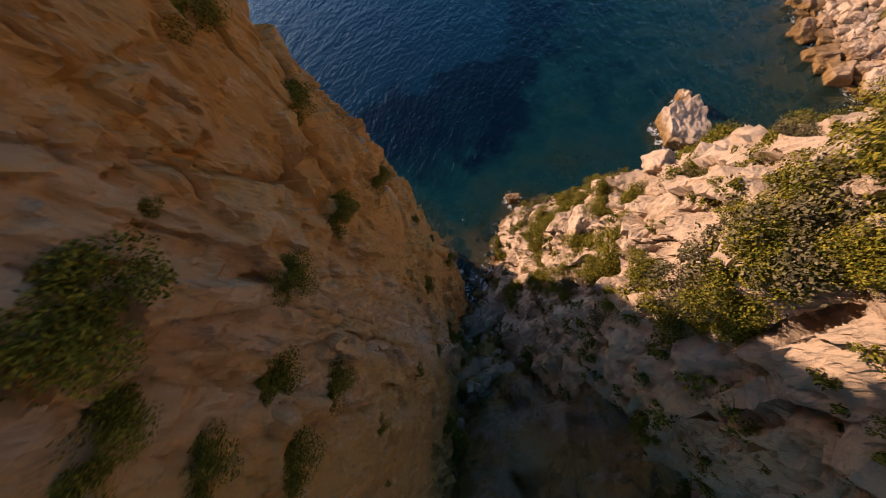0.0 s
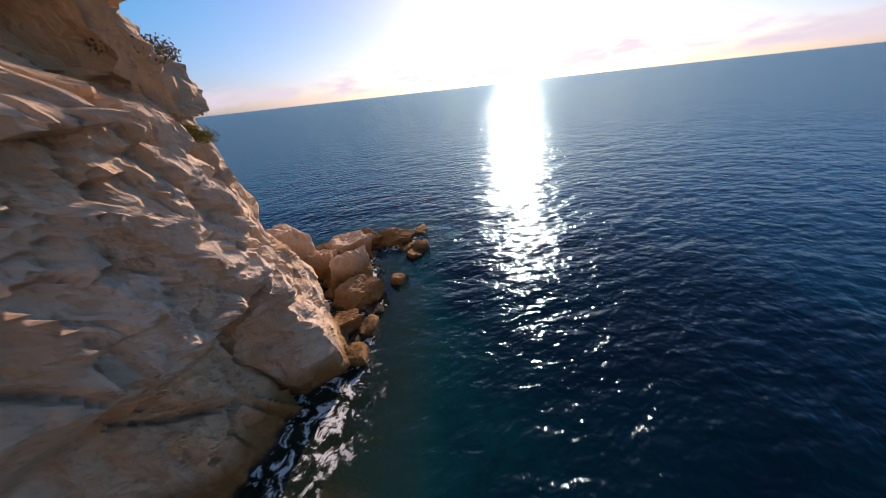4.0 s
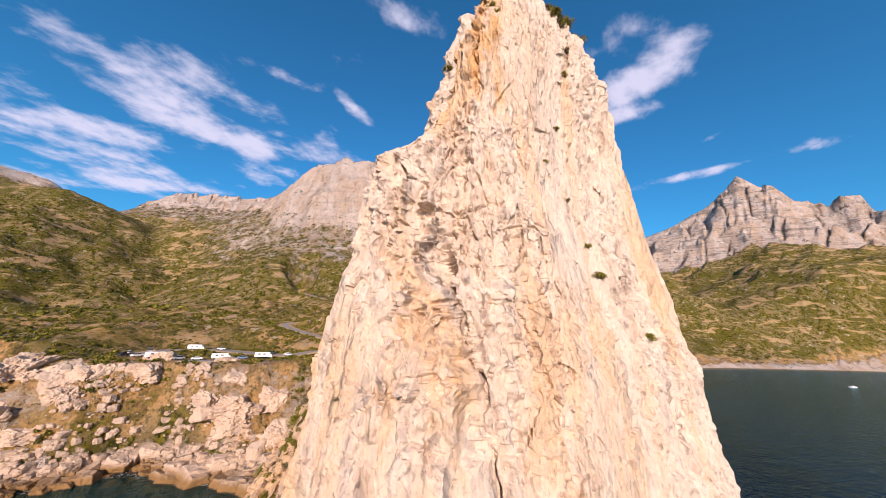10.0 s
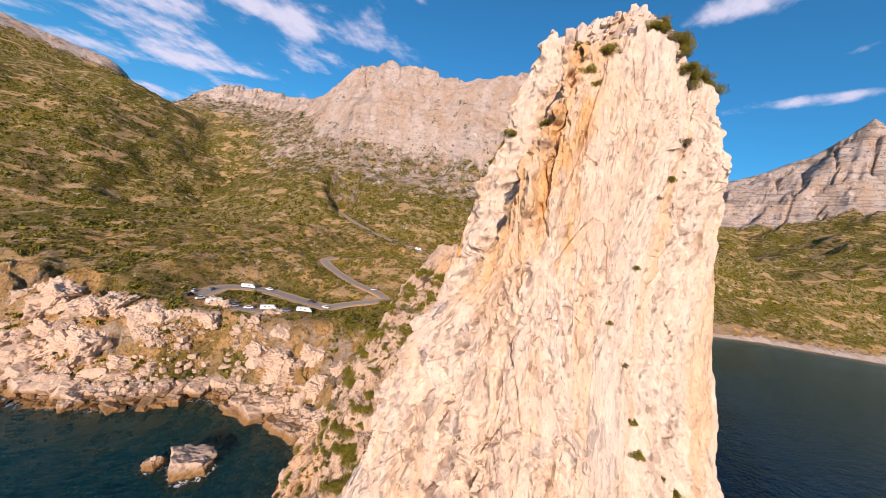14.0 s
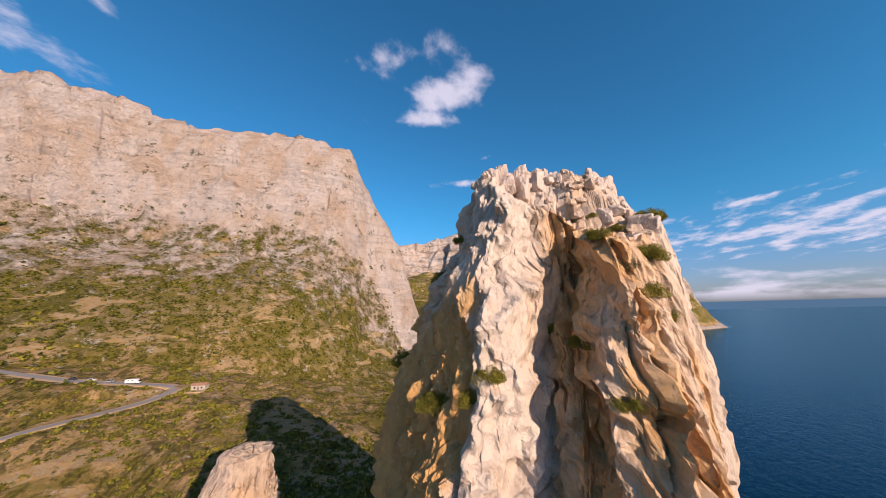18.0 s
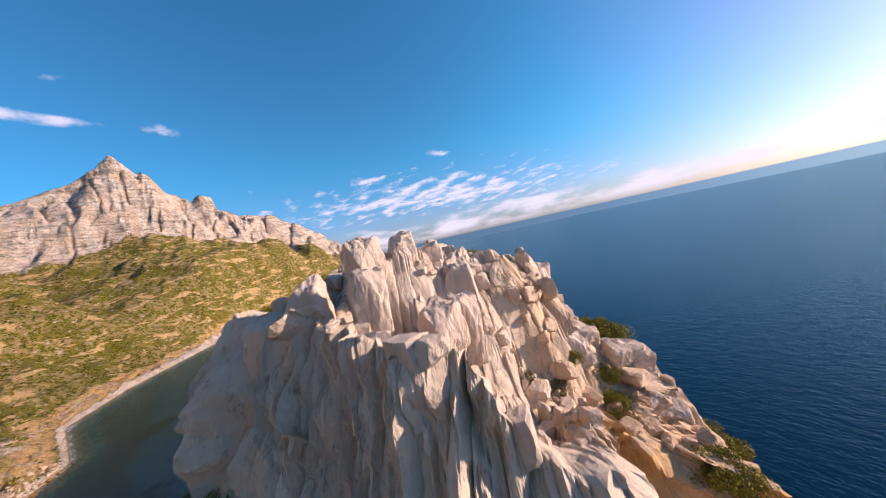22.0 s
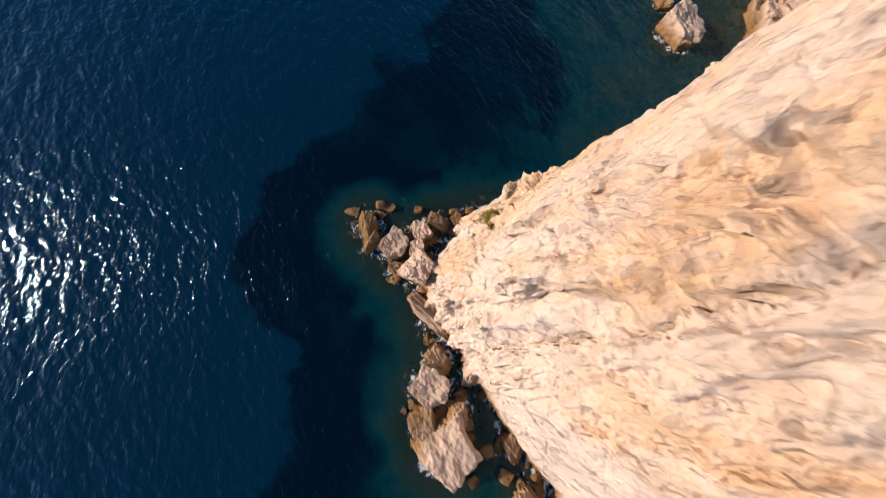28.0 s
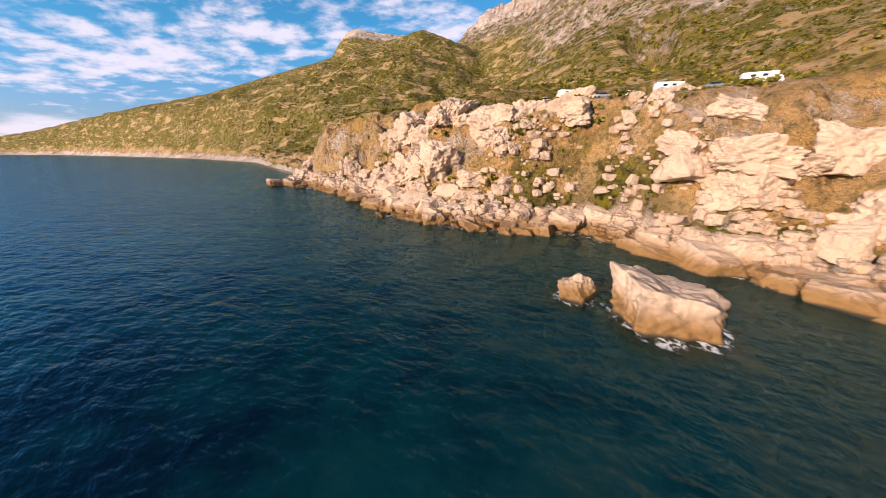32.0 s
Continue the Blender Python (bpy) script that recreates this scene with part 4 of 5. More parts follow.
pinnacle = tagged(rock_column("rock_pinnacle", needle_radius, needle_axis, -8.0, 126.0, 1240, 700, M_ROCK, 2, needle_pillars, needle_carve, 0.9, needle_crown, needle_stain, narrow=92.0, summit=needle_summit),
                  "tall pale limestone sea stack with ochre streaks", "rock")

# the buttress across the gap, on the land side
BUTT_Z = [0, 22, 40, 58, 74, 84]
BUTT_SIDES = [(0, [46, 36, 27, 19, 11, 5]), (50, [30, 22, 16, 11, 7, 4.2]), (95, [19, 14, 11, 8, 5.0, 3.6]), (140, [19, 14, 10.5, 8, 5.0, 3.6]),
              (185, [12, 10.5, 9.5, 8.5, 5.5, 3.8]), (230, [14, 11.5, 10, 9, 6, 4]), (275, [23, 19, 15, 11, 7, 4]), (320, [44, 34, 25, 17, 9, 4.6])]


def butt_axis(z):
    return -52.0 - 7.0 * z / 86.0, -38.0 + 34.0 * np.clip(z, 0, 90) / 86.0


def butt_radius(z, az):
    return side_radius(BUTT_Z, BUTT_SIDES, z, az, 10.0)


def butt_carve(az, z):
    """Ledges and broken towers."""
    w = vnoise(np.sin(az) * 2.2, np.cos(az) * 2.2, z / 18, 91)
    step = (z / 8.5 + 1.1 * w + 0.6 * np.sin(az * 3)) % 1.0
    ledge = 0.9 * (0.55 - step) * sstep(80, 66, z)
    u, j = facets(az * 26 / 9.0, z / 9 + 0.3 * w, 93, 2.2)
    return ledge + 1.7 * u * sstep(84, 60, z) - 1.3 * np.exp(-(j / 0.05) ** 2) * sstep(84, 70, z)


buttress = tagged(rock_column("rock_buttress", butt_radius, butt_axis, -6.0, 85.0, 640, 380, M_ROCK2, 40, lambda a: 0.5 + 0 * a, butt_carve, 0.5, None, None, 1.15, 2.4),
                  "steep limestone buttress with ledges of scrub beside the gap", "rock")


# ---- boulders ----
def icosphere(levels):
    t = (1 + 5 ** 0.5) / 2
    v = [(-1, t, 0), (1, t, 0), (-1, -t, 0), (1, -t, 0), (0, -1, t), (0, 1, t), (0, -1, -t), (0, 1, -t), (t, 0, -1), (t, 0, 1), (-t, 0, -1), (-t, 0, 1)]
    f = [(0, 11, 5), (0, 5, 1), (0, 1, 7), (0, 7, 10), (0, 10, 11), (1, 5, 9), (5, 11, 4), (11, 10, 2), (10, 7, 6), (7, 1, 8),
         (3, 9, 4), (3, 4, 2), (3, 2, 6), (3, 6, 8), (3, 8, 9), (4, 9, 5), (2, 4, 11), (6, 2, 10), (8, 6, 7), (9, 8, 1)]
    v = [Vector(p).normalized() for p in v]
    for _ in range(levels):
        cache, out = {}, []

        def mid(a, b):
            key = (min(a, b), max(a, b))
            if key not in cache:
                v.append(((v[a] + v[b]) / 2).normalized())
                cache[key] = len(v) - 1
            return cache[key]
        for a, b, c in f:
            ab, bc, ca = mid(a, b), mid(b, c), mid(c, a)
            out += [(a, ab, ca), (b, bc, ab), (c, ca, bc), (ab, bc, ca)]
        f = out
    return np.array([tuple(p) for p in v]), np.array(f)


def boulder_shape(seed, levels=3, planes=9, sharp=34.0, rough=1.0):
    """A cracked block: a ball cut by random planes, edges worn, with pitted faces."""
    rng = np.random.default_rng(seed)
    V, F = icosphere(levels)
    n = np.concatenate([np.repeat(np.eye(3), 2, 0) * np.tile([1, -1], 3)[:, None] + 0.16 * rng.normal(size=(6, 3)), rng.normal(size=(planes - 4, 3))])
    n /= np.linalg.norm(n, axis=1)[:, None]
    d = np.concatenate([rng.uniform(0.55, 0.85, 6), rng.uniform(0.62, 0.92, planes - 4)])
    c = np.maximum(V @ n.T, 0.03)
    r = (((d / c) ** -sharp).sum(1) + 1.15 ** -sharp) ** (-1 / sharp)
    P = V * r[:, None]
    r2 = 1 + rough * 0.07 * fbm(P[:, 0] * 2.6, P[:, 1] * 2.2, P[:, 2] * 2.2, 3, seed) + rough * 0.03 * fbm(P[:, 0] * 7, P[:, 1] * 7, P[:, 2] * 7, 2, seed + 5)
    return P * r2[:, None], F


def boulder_mesh(name, seed, levels=3, mat=None, **kw):
    V, F = boulder_shape(seed, levels, **kw)
    me = mesh_from(name, V, F, smooth=False)
    me.materials.append(mat or M_ROCK2)
    return me


BOULDERS = [boulder_mesh("boulder", 100 + k, 4, planes=8, sharp=70.0, rough=1.3) for k in range(10)]
OUTCROPS = [boulder_mesh("outcrop", 950 + k, 5, planes=9, sharp=80.0, rough=2.6) for k in range(6)]
LARGE = [boulder_mesh("sea_rock", 300 + k, 5, planes=10, sharp=90.0, rough=1.7) for k in range(6)]


def place_rock(me, x, y, z, sx, sy, sz, turn, label, group="", name="boulder", tip=0):
    ob = new(name, me)
    ob.matrix_world = Matrix.Translation((x, y, z)) @ Euler((radians(tip), radians(tip * 0.6), radians(turn))).to_matrix().to_4x4() @ Matrix.Diagonal((sx, sy, sz, 1))
    return tagged(ob, label, "rock", group)


# rocks that stand in the sea
place_rock(LARGE[0], -78.3, -73.6, 1.3, 6.6, 9.0, 6.6, 14, "large pale boulder standing in shallow sea", name="sea_rock", tip=-11)
place_rock(LARGE[1], -82.0, -84.4, 0.6, 3.0, 2.6, 3.4, 80, "small pale rock beside the large sea boulder", name="sea_rock")
place_rock(LARGE[2], -126, -142, 0.4, 2.1, 1.7, 1.7, 10, "low brown rock awash by the shore", name="sea_rock")
place_rock(LARGE[3], -188, -254, 1.6, 6.5, 5.0, 4.4, 60, "big brown boulder off the end of the shore", name="sea_rock")
place_rock(LARGE[4], -198, -245, 0.3, 2.6, 2.0, 1.4, 20, "low brown rock awash by the shore", name="sea_rock")
place_rock(LARGE[5], -35.5, -53.5, 0.8, 2.0, 1.7, 1.7, 0, "rounded knob of rock below the buttress", name="sea_rock")
# the chain of rocks at the foot of the needle
for k, (x, y, z, sx, sy, sz, turn) in enumerate(FOOT):
    place_rock(LARGE[(k * 5 + 1) % 6], x, y, z, sx * 1.15, sy * 1.15, sz * 1.2, turn + 17 * (k % 3 - 1), "brown wave-washed rock at the foot of the sea stack", "rocks at the foot of the stack", "foot_rock")


def shore_points(count, seed, a, b, lo, hi):
    """Places along the shore between two corners of the coast, by their distance inland."""
    rng = np.random.default_rng(seed)
    seg = COAST[a:b]
    lens = [math.dist(p, q) for p, q in zip(seg, seg[1:])]
    total = sum(lens)
    out = []
    while len(out) < count:
        t = rng.uniform(0, total)
        k = 0
        while t > lens[k]:
            t -= lens[k]
            k += 1
        (ax, ay), (bx, by) = seg[k], seg[k + 1]
        u = t / lens[k]
        w = lo + (hi - lo) * rng.uniform() ** 1.3
        nx, ny = -(by - ay) / lens[k], (bx - ax) / lens[k]
        out.append((ax + u * (bx - ax) + nx * w, ay + u * (by - ay) + ny * w, rng))
    return out


I0, I1 = COAST.index((-250, -290)), COAST.index((-50, -42))
spots = shore_points(296, 5, I0, I1 + 1, -3, 10)
xs, ys = np.array([p[0] for p in spots]), np.array([p[1] for p in spots])
zs = height(xs, ys)[0]
rng = np.random.default_rng(8)
for k, (x, y, z) in enumerate(zip(xs, ys, zs)):
    s = 1.2 + 4.2 * rng.uniform() ** 2.2
    place_rock(BOULDERS[k % 10], x, y, max(z, -0.8) + 0.1 * s, s * rng.uniform(0.9, 1.5), s * rng.uniform(0.8, 1.2), s * rng.uniform(0.7, 1.0), rng.uniform(0, 360),
               "pale limestone boulder tumbled on the shore", "shore boulders", tip=rng.uniform(-20, 20))


# big outcrops in the earth bank above the shore
spots = shore_points(70, 6, COAST.index((-165, -178)), I1 + 1, 9, 25)
xs, ys = np.array([p[0] for p in spots]), np.array([p[1] for p in spots])
zs = height(xs, ys)[0]
for k, (x, y, z) in enumerate(zip(xs, ys, zs)):
    s = rng.uniform(2.6, 7.0)
    place_rock(OUTCROPS[k % 6], x, y, z - 0.5 * s, s * rng.uniform(1.0, 1.7), s * rng.uniform(0.9, 1.5), s * rng.uniform(0.75, 1.15), rng.uniform(0, 360),
               "pale outcrop of limestone in the ochre bank", "outcrops in the bank", "outcrop", tip=rng.uniform(-25, 25))


def joined_rocks(name, count, seed, a, b, lo, hi, smin, smax, label, floor=-0.6, places=None):
    rng = np.random.default_rng(seed)
    shapes = [boulder_shape(500 + k, 2, planes=9) for k in range(8)]
    spots = places or shore_points(count, seed, a, b, lo, hi)
    xs, ys = np.array([p[0] for p in spots]), np.array([p[1] for p in spots])
    zs = height(xs, ys)[0]
    V, F, n = [], [], 0
    for k, (x, y, z) in enumerate(zip(xs, ys, zs)):
        P, T = shapes[k % 8]
        s = smin + (smax - smin) * rng.uniform() ** 2.5
        th = rng.uniform(0, 6.28)
        c, si = math.cos(th), math.sin(th)
        Q = P * np.array([s * rng.uniform(0.9, 1.5), s, s * rng.uniform(0.6, 1.0)])
        Q = np.stack([Q[:, 0] * c - Q[:, 1] * si, Q[:, 0] * si + Q[:, 1] * c, Q[:, 2]], -1) + (x, y, max(z, floor) + 0.2 * s)
        V.append(Q); F.append(T + n); n += len(P)
    me = mesh_from(name, np.concatenate(V), np.concatenate(F), smooth=False)
    me.materials.append(M_ROCK2)
    return tagged(new(name, me), label, "rubble", kind="stuff")


joined_rocks("shore_rubble", 5200, 12, I0, I1 + 1, -2, 12, 0.4, 2.0, "pale limestone rubble heaped along the shore")
joined_rocks("sunken_rocks", 1500, 15, I0, COAST.index((-5, 0)), -34, -2, 0.6, 2.6, "sunken boulders under the clear shallows", -20)
joined_rocks("gully_rubble", 700, 16, COAST.index((-38, -46)), COAST.index((8, 25)), -2, 16, 0.3, 1.5, "broken rock on the floor of the gap", -0.6)
rng = np.random.default_rng(31)
foot = []
while len(foot) < 420:
    fx, fy, _, sx, sy, _, _ = FOOT[int(rng.integers(0, len(FOOT)))]
    if fx < 40:
        foot.append((fx + rng.normal() * 0.9 * sx - 1.0, fy + rng.normal() * 0.9 * sy))
joined_rocks("foot_rubble", 0, 31, 0, 0, 0, 0, 0.3, 1.7, "broken brown rock between the boulders at the foot of the stack", -0.5, foot)
joined_rocks("far_shore_rubble", 900, 13, COAST.index((-25, 75)), COAST.index((-158, 411)) + 1, -3, 16, 0.6, 3.2, "pale rocks along the bay shore")


# ---- plants ----
def leaf_cloud(seed, clumps, leaves, size, flat=0.75, spread=1.0):
    """A crown of many small leaf blades in uneven clumps with gaps, in a unit bush on z = 0."""
    rng = np.random.default_rng(seed)
    C = rng.normal(size=(clumps, 3))
    C /= np.linalg.norm(C, axis=1)[:, None]
    C *= (rng.uniform(0.35, 1.0, clumps) ** 0.6)[:, None] * 0.72 * spread
    C[:, 2] = np.abs(C[:, 2]) * flat + 0.12
    rad = rng.uniform(0.18, 0.42, clumps)
    pick = rng.integers(0, clumps, leaves)
    off = rng.normal(size=(leaves, 3))
    off /= np.linalg.norm(off, axis=1)[:, None]
    P = C[pick] + off * (rad[pick] * rng.uniform(0.55, 1.0, leaves))[:, None] * np.array([1, 1, 0.8])
    P[:, 2] = np.maximum(P[:, 2], 0.02)
    u = rng.normal(size=(leaves, 3)); u /= np.linalg.norm(u, axis=1)[:, None]
    w = np.cross(u, off + 0.6 * rng.normal(size=(leaves, 3))); w /= np.linalg.norm(w, axis=1)[:, None] + 1e-9
    s = size * rng.uniform(0.6, 1.3, leaves)[:, None]
    Q = np.stack([P - u * s, P + w * s * 0.55, P + u * s, P - w * s * 0.55], 1).reshape(-1, 3)
    return Q, np.arange(len(Q)).reshape(-1, 4)


def stems(seed, count):
    """Crooked stems from one root, tapering."""
    rng = np.random.default_rng(seed)
    V, F = [], []
    for _ in range(count):
        p, d = np.zeros(3), np.array([rng.normal() * 0.6, rng.normal() * 0.6, 1.0])
        r, base = 0.05, len(V)
        for k in range(5):
            for a in range(5):
                th = a * 2 * np.pi / 5
                V.append(p + r * np.array([math.cos(th), math.sin(th), 0]))
            d = d + rng.normal(size=3) * 0.35
            p = p + 0.16 * d / np.linalg.norm(d)
            r *= 0.72
        for k in range(4):
            for a in range(5):
                b = base + k * 5
                F.append((b + a, b + (a + 1) % 5, b + 5 + (a + 1) % 5, b + 5 + a))
    return np.array(V), np.array(F)


def bush_meshes(name, seed, leaves, size, mat, clumps=16, flat=0.75):
    Q, F = leaf_cloud(seed, clumps, leaves, size, flat)
    crown = mesh_from("crown", Q, F, smooth=False)
    crown.materials.append(mat)
    V, G = stems(seed, 6)
    stem = mesh_from("stem", V, G)
    stem.materials.append(M_WOOD)
    return crown, stem


BUSH = [bush_meshes("bush", 40 + k, 11000, 0.027, M_LEAF, 26) for k in range(4)]
GREY = [bush_meshes("bush", 60 + k, 3600, 0.036, M_DRY, 16) for k in range(2)]


def place_bush(x, y, z, r, turn, kind, label, name="shrub", tilt=(0, 0), tall=1.0, group="shrubs on the rock"):
    root = new(name)
    root.empty_display_size = 0.3
    root.matrix_world = Matrix.Translation((x, y, z)) @ Euler((radians(tilt[0]), radians(tilt[1]), radians(turn))).to_matrix().to_4x4() @ Matrix.Diagonal((r, r, r * tall, 1))
    for part_name, me in (("crown", kind[0]), ("stem", kind[1])):
        ob = new(part_name, me)
        ob.parent = root
    return tagged(root, label, "shrub", group)


def on_needle(z, deg, out=0.0):
    x, y, zz = on_rock("rock_pinnacle", z, deg)
    return x + out * math.sin(radians(deg)), y + out * math.cos(radians(deg)), zz


# height, compass direction, size, kind, how far proud of the wall
for k, (z, deg, r, dry, out) in enumerate(((21, 170, 3.3, 0, -0.6), (23, 177, 2.2, 1, -0.3), (24.5, 165, 0.9, 0, 0), (19, 181, 1.2, 0, 0), (18, 164, 0.8, 1, 0), (51.5, 22, 1.9, 0, -0.3), (55, 26, 1.1, 1, 0),
                                           (103, 236, 2.1, 0, -0.6), (104, 222, 1.7, 0, -0.5), (106, 215, 1.6, 0, -0.5), (109, 204, 1.5, 0, -0.3), (103, 232, 1.6, 0, -0.5), (80, 92, 0.8, 0, -0.2), (29, 168, 0.7, 1, -0.1),
                                           (120, 279, 1.5, 0, 0.3), (115, 277, 1.9, 0, 0.4), (105, 272, 2.6, 0, 0.4), (102, 270, 2.2, 0, 0.4),
                                           (118, 165, 1.5, 0, -0.6), (115, 140, 1.9, 0, -0.5), (112, 152, 1.6, 0, -0.3), (114, 158, 1.4, 1, -0.2), (110, 146, 1.5, 0, -0.3), (108, 175, 1.3, 0, 0), (96, 182, 1.5, 0, -0.6), (101, 160, 1.2, 1, 0), (105, 168, 1.4, 0, 0),
                                           (98, 62, 1.0, 1, 0), (88, 66, 0.9, 0, 0), (74, 58, 1.0, 1, 0), (66, 50, 1.2, 0, 0), (61, 45, 1.4, 0, 0), (114, 55, 1.6, 1, 0), (119, 48, 1.9, 0, 0), (121, 38, 2.7, 0, -0.2), (121.5, 22, 2.8, 0, -0.3), (119.5, 57, 1.8, 0, 0), (116, 60, 1.6, 0, 0), (122, 8, 2.9, 0, -0.4), (120, 66, 1.5, 1, -0.2), (106, 58, 1.3, 1, 0), (101, 54, 1.2, 0, 0),
                                           (57, 283, 2.3, 0, -0.4), (55, 289, 2.0, 0, -0.4), (65, 279, 2.4, 0, -0.4), (63, 286, 1.8, 0, -0.3), (16, 299, 4.2, 0, -1), (11, 296, 3.4, 0, -1), (24, 291, 2.4, 0, -0.6), (60, 288, 1.5, 0, 0), (36, 240, 1.3, 0, 0), (33, 236, 1.0, 0, 0), (64, 178, 0.9, 1, 0), (92, 188, 0.8, 1, -1), (70, 205, 1.2, 0, -0.4), (75, 198, 0.9, 0, -0.4), (58, 200, 0.8, 1, 0), (45, 172, 0.6, 1, 0))):
    x, y, zz = on_needle(z, deg, out)
    place_bush(x, y, zz - 0.35 * r, r, 37 * k, (GREY if dry else BUSH)[k % (2 if dry else 4)], "dry grey shrub clinging to the limestone" if dry else "green juniper bush rooted in a limestone crack")
# the summit's scrub: place, size, dry
TOP = GRIDS["rock_pinnacle_top"]


def summit_z(x, y):
    return TOP[int(np.argmin((TOP[:, 0] - x) ** 2 + (TOP[:, 1] - y) ** 2)), 2]


for k, (x, y, r, dry) in enumerate(((3.3, -12.0, 1.2, 0), (4.6, -10.6, 1.7, 0), (2.6, -9.8, 1.9, 0), (5.6, -8.6, 1.9, 0), (0.8, -8.0, 1.8, 0), (4.0, -6.6, 2.6, 0), (6.6, -5.4, 2.6, 0), (1.8, -4.6, 2.9, 0), (5.0, -2.4, 2.9, 0), (-0.6, -3.0, 2.2, 0),
                                    (-3.4, -5.6, 2.2, 0), (-2.0, -8.6, 1.2, 1), (-6.0, -8.4, 1.9, 0), (9.4, -15.6, 1.8, 0), (10.0, -14.4, 1.3, 0), (5.4, -17.6, 1.2, 0), (6.4, -17.0, 1.0, 0), (3.4, -15.4, 0.8, 1),
                                    (2.6, -16.6, 1.0, 1), (4.6, -16.4, 0.7, 0), (1.4, -15.8, 0.8, 1), (7.6, -9.6, 1.6, 1), (8.4, -7.0, 1.5, 0), (-3.0, 0.6, 3.4, 0), (-0.8, 1.6, 3.4, 0), (-5.0, -2.4, 3.2, 0), (-6.6, -5.4, 2.4, 0), (-2.4, -1.4, 3.2, 0), (2.4, 0.4, 3.0, 0), (-7.4, -8.0, 1.6, 0))):
    place_bush(x, y, summit_z(x, y) - 0.25 * r, r, 51 * k, (GREY if dry else BUSH)[k % (2 if dry else 4)], "dry grey scrub on the rocky summit" if dry else "wind-bent green juniper on the rocky summit", group="scrub on the summit")
# dark bushes in the shaded west side and the gully
rng = np.random.default_rng(77)
for k in range(44):
    z, deg = 6 + 74 * rng.uniform() ** 1.5, rng.uniform(232, 325)
    x, y, zz = on_needle(z, deg, -0.3)
    r = rng.uniform(0.6, 2.0)
    place_bush(x, y, zz - 0.3 * r, r, rng.uniform(0, 360), BUSH[k % 4], "dark green shrub on the shaded rock wall", group="shrubs on the shaded wall")
for k in range(255):
    z, deg = 3 + 73 * rng.uniform() ** 1.25, rng.uniform(55, 205) if k % 5 else rng.uniform(0, 360)
    x, y, z = on_rock("rock_buttress", z, deg)
    r = rng.uniform(1.4, 3.8)
    if 150 < deg < 235 and z < 26 and k % 4:
        continue
    dry = rng.uniform() < 0.22
    place_bush(x - 0.2 * r * math.sin(radians(deg)), y - 0.2 * r * math.cos(radians(deg)), z - 0.25 * r, r, rng.uniform(0, 360), (GREY if dry else BUSH)[k % (2 if dry else 4)],
               "dry grey shrub on the limestone buttress" if dry else "green shrub on a ledge of the limestone buttress", group="shrubs on the buttress")


def ledge_scrub(count, seed):
    """Low tufts on the buttress's ledges, joined."""
    rng = np.random.default_rng(seed)
    base = [leaf_cloud(900 + k, 9, 260, 0.10, 0.7) for k in range(5)]
    V, F, n = [], [], 0
    for k in range(count):
        deg = rng.uniform(-50, 210)
        if 150 < deg and rng.uniform() < 0.5:
            continue
        x, y, z = on_rock("rock_buttress", rng.uniform(6, 70), deg)
        Q, T = base[k % 5]
        r, th = rng.uniform(0.5, 1.6), rng.uniform(0, 6.28)
        c, s = math.cos(th) * r, math.sin(th) * r
        V.append(np.stack([Q[:, 0] * c - Q[:, 1] * s, Q[:, 0] * s + Q[:, 1] * c, Q[:, 2] * r], -1) + (x, y, z - 0.2 * r))
        F.append(T + n)
        n += len(Q)
    me = mesh_from("ledge_scrub", np.concatenate(V), np.concatenate(F), smooth=False)
    me.materials.append(M_SCRUB)
    return tagged(new("ledge_scrub", me), "olive green tufts on the ledges of the buttress", "scrub", kind="stuff")


ledge_scrub(900, 14)


def scatter_scrub(name, boxes, seed, mat, leaves, rmin, rmax, leaf, rock_max, label, coastmin=9.0, keep=0.0):
    """Countless low bushes on the slope, joined."""
    rng = np.random.default_rng(seed)
    base = [leaf_cloud(700 + seed + k, 7, leaves, leaf, 0.7) for k in range(6)]
    V, F, n = [], [], 0
    for x0, x1, y0, y1, count in boxes:
        x, y = rng.uniform(x0, x1, count), rng.uniform(y0, y1, count)
        z, rock, d = height(x, y)
        thick = fbm(x / 28, y / 28, 0.2, 4, 33) + 0.5 * fbm(x / 7, y / 7, 0.2, 2, 35)
        _, away = road_bench(x, y, z, ROAD, 4.0)
        _, away2 = road_bench(x, y, z, ROAD2, 4.0)
        ok = (d > coastmin) & (rock < rock_max) & (thick > keep + 0.3 * (d < 24)) & (away > 6.5) & (away2 > 8)
        for xx, yy, zz in zip(x[ok], y[ok], z[ok]):
            Q, T = base[rng.integers(0, 6)]
            r = rmin + (rmax - rmin) * rng.uniform() ** 1.8
            th = rng.uniform(0, 6.28)
            c, s = math.cos(th) * r, math.sin(th) * r
            V.append(np.stack([Q[:, 0] * c - Q[:, 1] * s, Q[:, 0] * s + Q[:, 1] * c, Q[:, 2] * r * rng.uniform(0.7, 1.1)], -1) + (xx, yy, zz - 0.1 * r))
            F.append(T + n)
            n += len(Q)
    me = mesh_from(name, np.concatenate(V), np.concatenate(F), smooth=False)
    me.materials.append(mat)
    return tagged(new(name, me), label, "scrub", kind="stuff")


